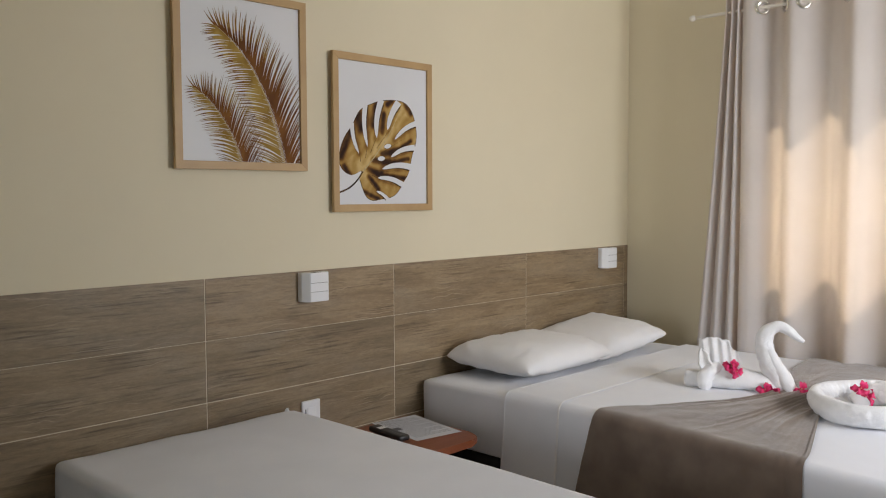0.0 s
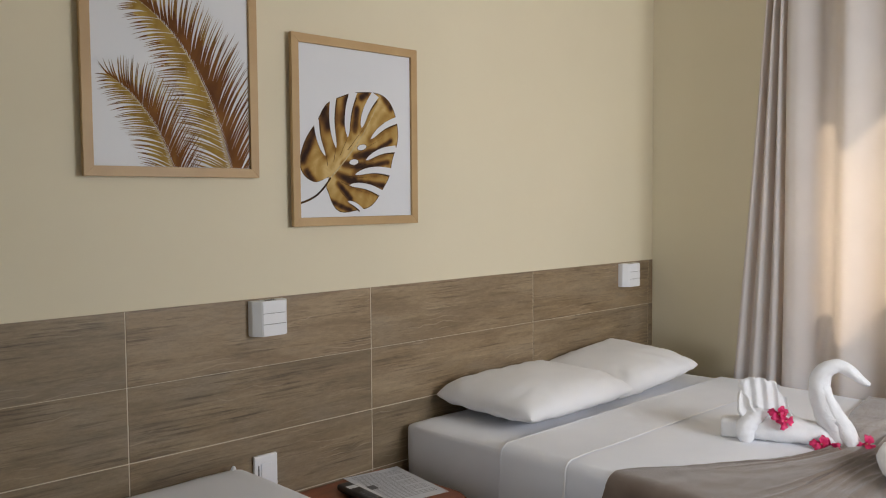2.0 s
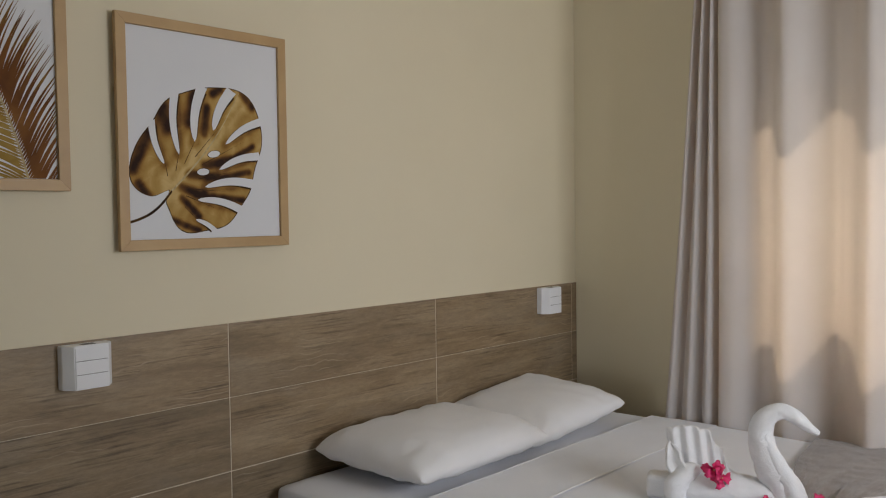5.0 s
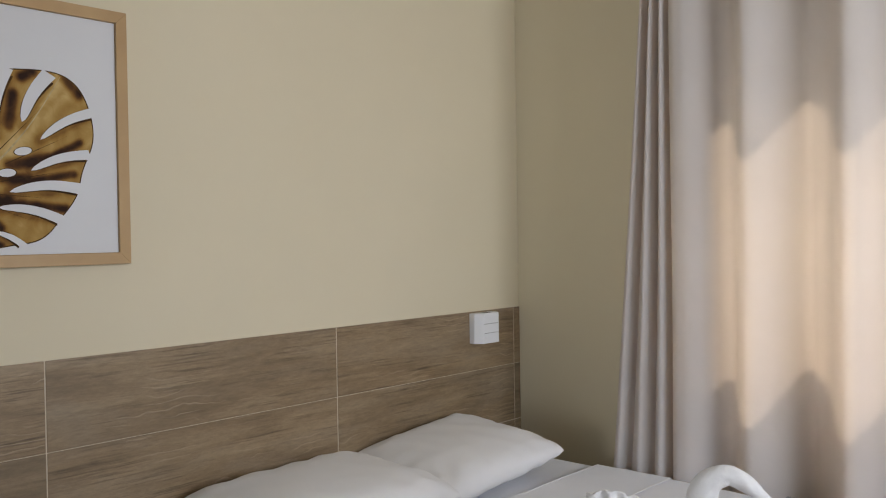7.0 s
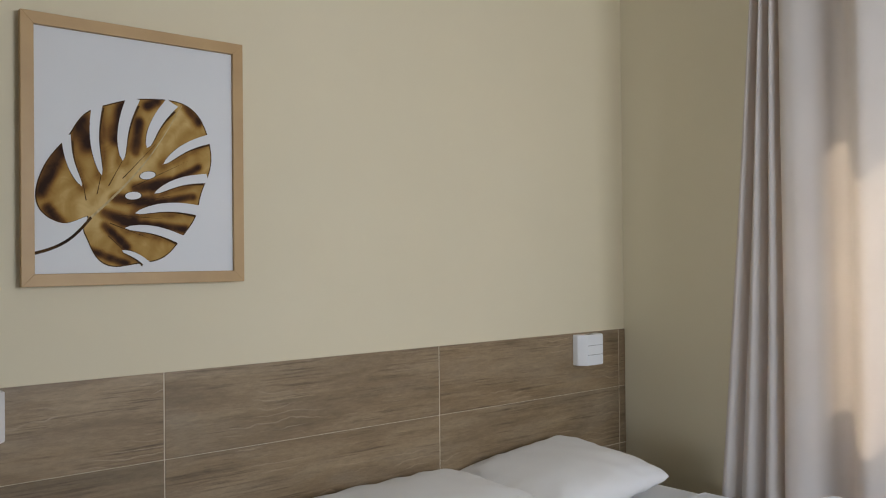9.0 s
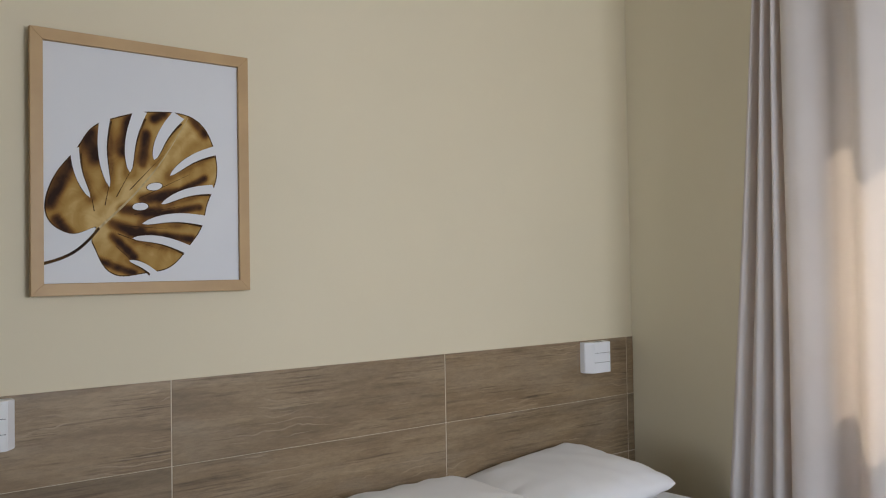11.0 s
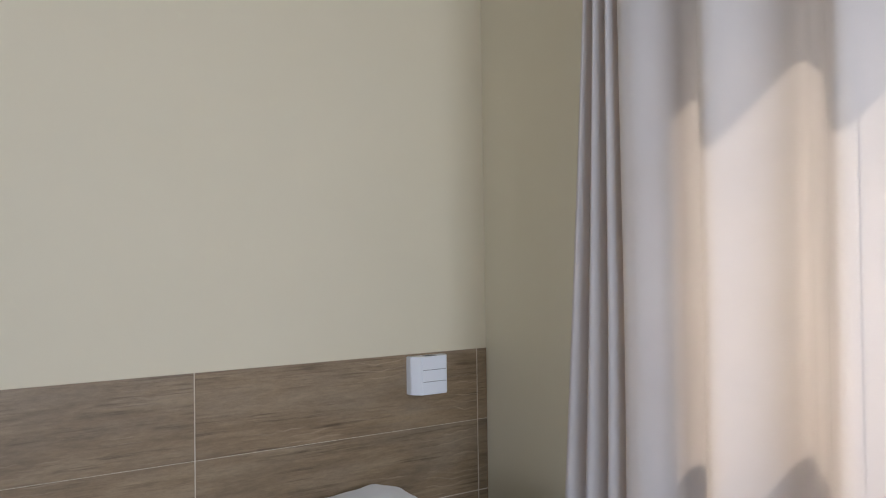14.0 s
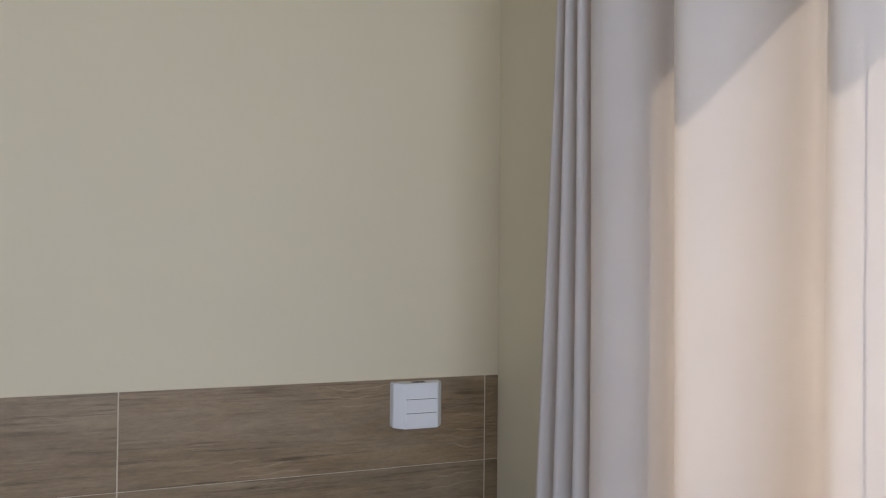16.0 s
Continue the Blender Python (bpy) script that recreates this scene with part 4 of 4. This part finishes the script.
def rounded_top(z0, z1, inset):
    bm = bmesh.new()
    pts, r = [], 0.075
    for cx, cy, a0 in ((hw - inset - r, -0.015 - 0.02, 0), (-hw + inset + r, -0.015 - 0.02, 90), (-hw + inset + r, NY1 + inset + r, 180), (hw - inset - r, NY1 + inset + r, 270)):
        rr = 0.02 if a0 < 180 else r
        ox = cx + (r - rr) * (1 if a0 in (0, 270) else -1)
        for k in range(9):
            a = radians(a0 + 90 * k / 8)
            pts.append((ox + rr * math.cos(a), cy + rr * math.sin(a)))
    low = [bm.verts.new((x, y, z0)) for x, y in pts]
    high = [bm.verts.new((x, y, z1)) for x, y in pts]
    bm.faces.new(high)
    bm.faces.new(low[::-1])
    for k in range(len(pts)):
        j = (k + 1) % len(pts)
        bm.faces.new((low[k], low[j], high[j], high[k]))
    bmesh.ops.bevel(bm, geom=[e for e in bm.edges if abs(e.verts[0].co.z - e.verts[1].co.z) < 1e-5], offset=0.005, segments=2, affect="EDGES")
    return bm


part("tabletop", rounded_top(NTOP - 0.026, NTOP, 0), CHERRY, stand, smooth=False)
part("apron", box(-hw + 0.09, hw - 0.09, NY1 + 0.10, -0.06, NTOP - 0.105, NTOP - 0.0265, 0.004), CHERRY, stand, smooth=False)
for lx in (-hw + 0.06, hw - 0.06):
    for ly in (NY1 + 0.06, -0.07):
        part("leg", box(lx - 0.022, lx + 0.022, ly - 0.022, ly + 0.022, 0, NTOP - 0.1055, 0.004), CHERRY, stand, smooth=False)
part("shelf", box(-hw + 0.083, hw - 0.083, NY1 + 0.083, -0.093, 0.16, 0.178, 0.003), CHERRY, stand, smooth=False)

paper = thing("paper_sheet", pose(-1.722, -0.170, NTOP + 0.0012, 0, 0, -9), "printed white information sheet lying on the nightstand", "paper")
part("sheet", grid(8, 8, lambda u, v: Vector((lerp(-0.1, 0.1, u), lerp(-0.1485, 0.1485, v), 0.002 * (u * v) ** 2)), bm=None), PAPER, paper)
lines = bmesh.new()
for k in range(24):
    y = 0.125 - 0.0105 * k
    box(-0.082, -0.082 + 0.164 * (0.97 if k % 5 else 0.6), y - 0.0008, y + 0.0008, 0.0025, 0.0029, bm=lines)
part("text_lines", lines, PRINT_INK, paper, "unreadable grey lines of print", False)
part("stamp", box(-0.095, -0.06, -0.005, 0.03, 0.003, 0.0034), GREY_AND_SHADE, paper, "dark printed square", False)

card = thing("card_holder", pose(-1.835, -0.15, NTOP + 0.001, 0, 0, 82), "clear and white card lying on the nightstand", "card")
part("card", box(-0.07, 0.07, -0.028, 0.028, 0.0005, 0.004, 0.001, 1), PLASTIC, card, smooth=False)

remote = thing("remote_control", pose(-1.878, -0.192, NTOP + 0.005, 0, 0, 84), "black plastic remote control with white buttons, on the nightstand", "remote control")
part("casing", box(-0.095, 0.095, -0.024, 0.024, 0.0005, 0.022, 0.010, 4), REMOTE, remote)
for k in range(5):
    for j in range(2):
        part("button", box(-0.02 - 0.016 * k, -0.011 - 0.016 * k, -0.014 + 0.016 * j, -0.003 + 0.016 * j, 0.0212, 0.0232, 0.001, 1), GREY_AND_SHADE, remote)
part("screen_label", box(0.03, 0.055, -0.016, 0.016, 0.0212, 0.0222), PLASTIC, remote, "white printed mark", False)

# ---- wall tiles ----
EDGES = [0.0, -0.036]
while EDGES[-1] > WEST:
    EDGES.append(max(EDGES[-1] - COLUMN, WEST))
shapes = {}
for r in range(6):
    z1 = TOP - ROW * r
    z0 = max(z1 - ROW, 0)
    for a, b in zip(EDGES[1:], EDGES[:-1]):
        w, h = b - a - JOINT, z1 - z0 - (JOINT if r else JOINT / 2)
        key = (round(w, 4), round(h, 4))
        if key not in shapes:
            bm = box(-w / 2, w / 2, 0, PAINT_Y - 0.0003, -h / 2, h / 2, 0.0008, 1)
            ob = part("tile", bm, TILE, wall_north, smooth=False)
            shapes[key] = ob.data
        else:
            ob = new("tile", shapes[key])
            ob.parent = wall_north
        ob.matrix_basis = pose((a + b) / 2, 0, (z0 + z1) / 2 - (0 if r else JOINT / 4))
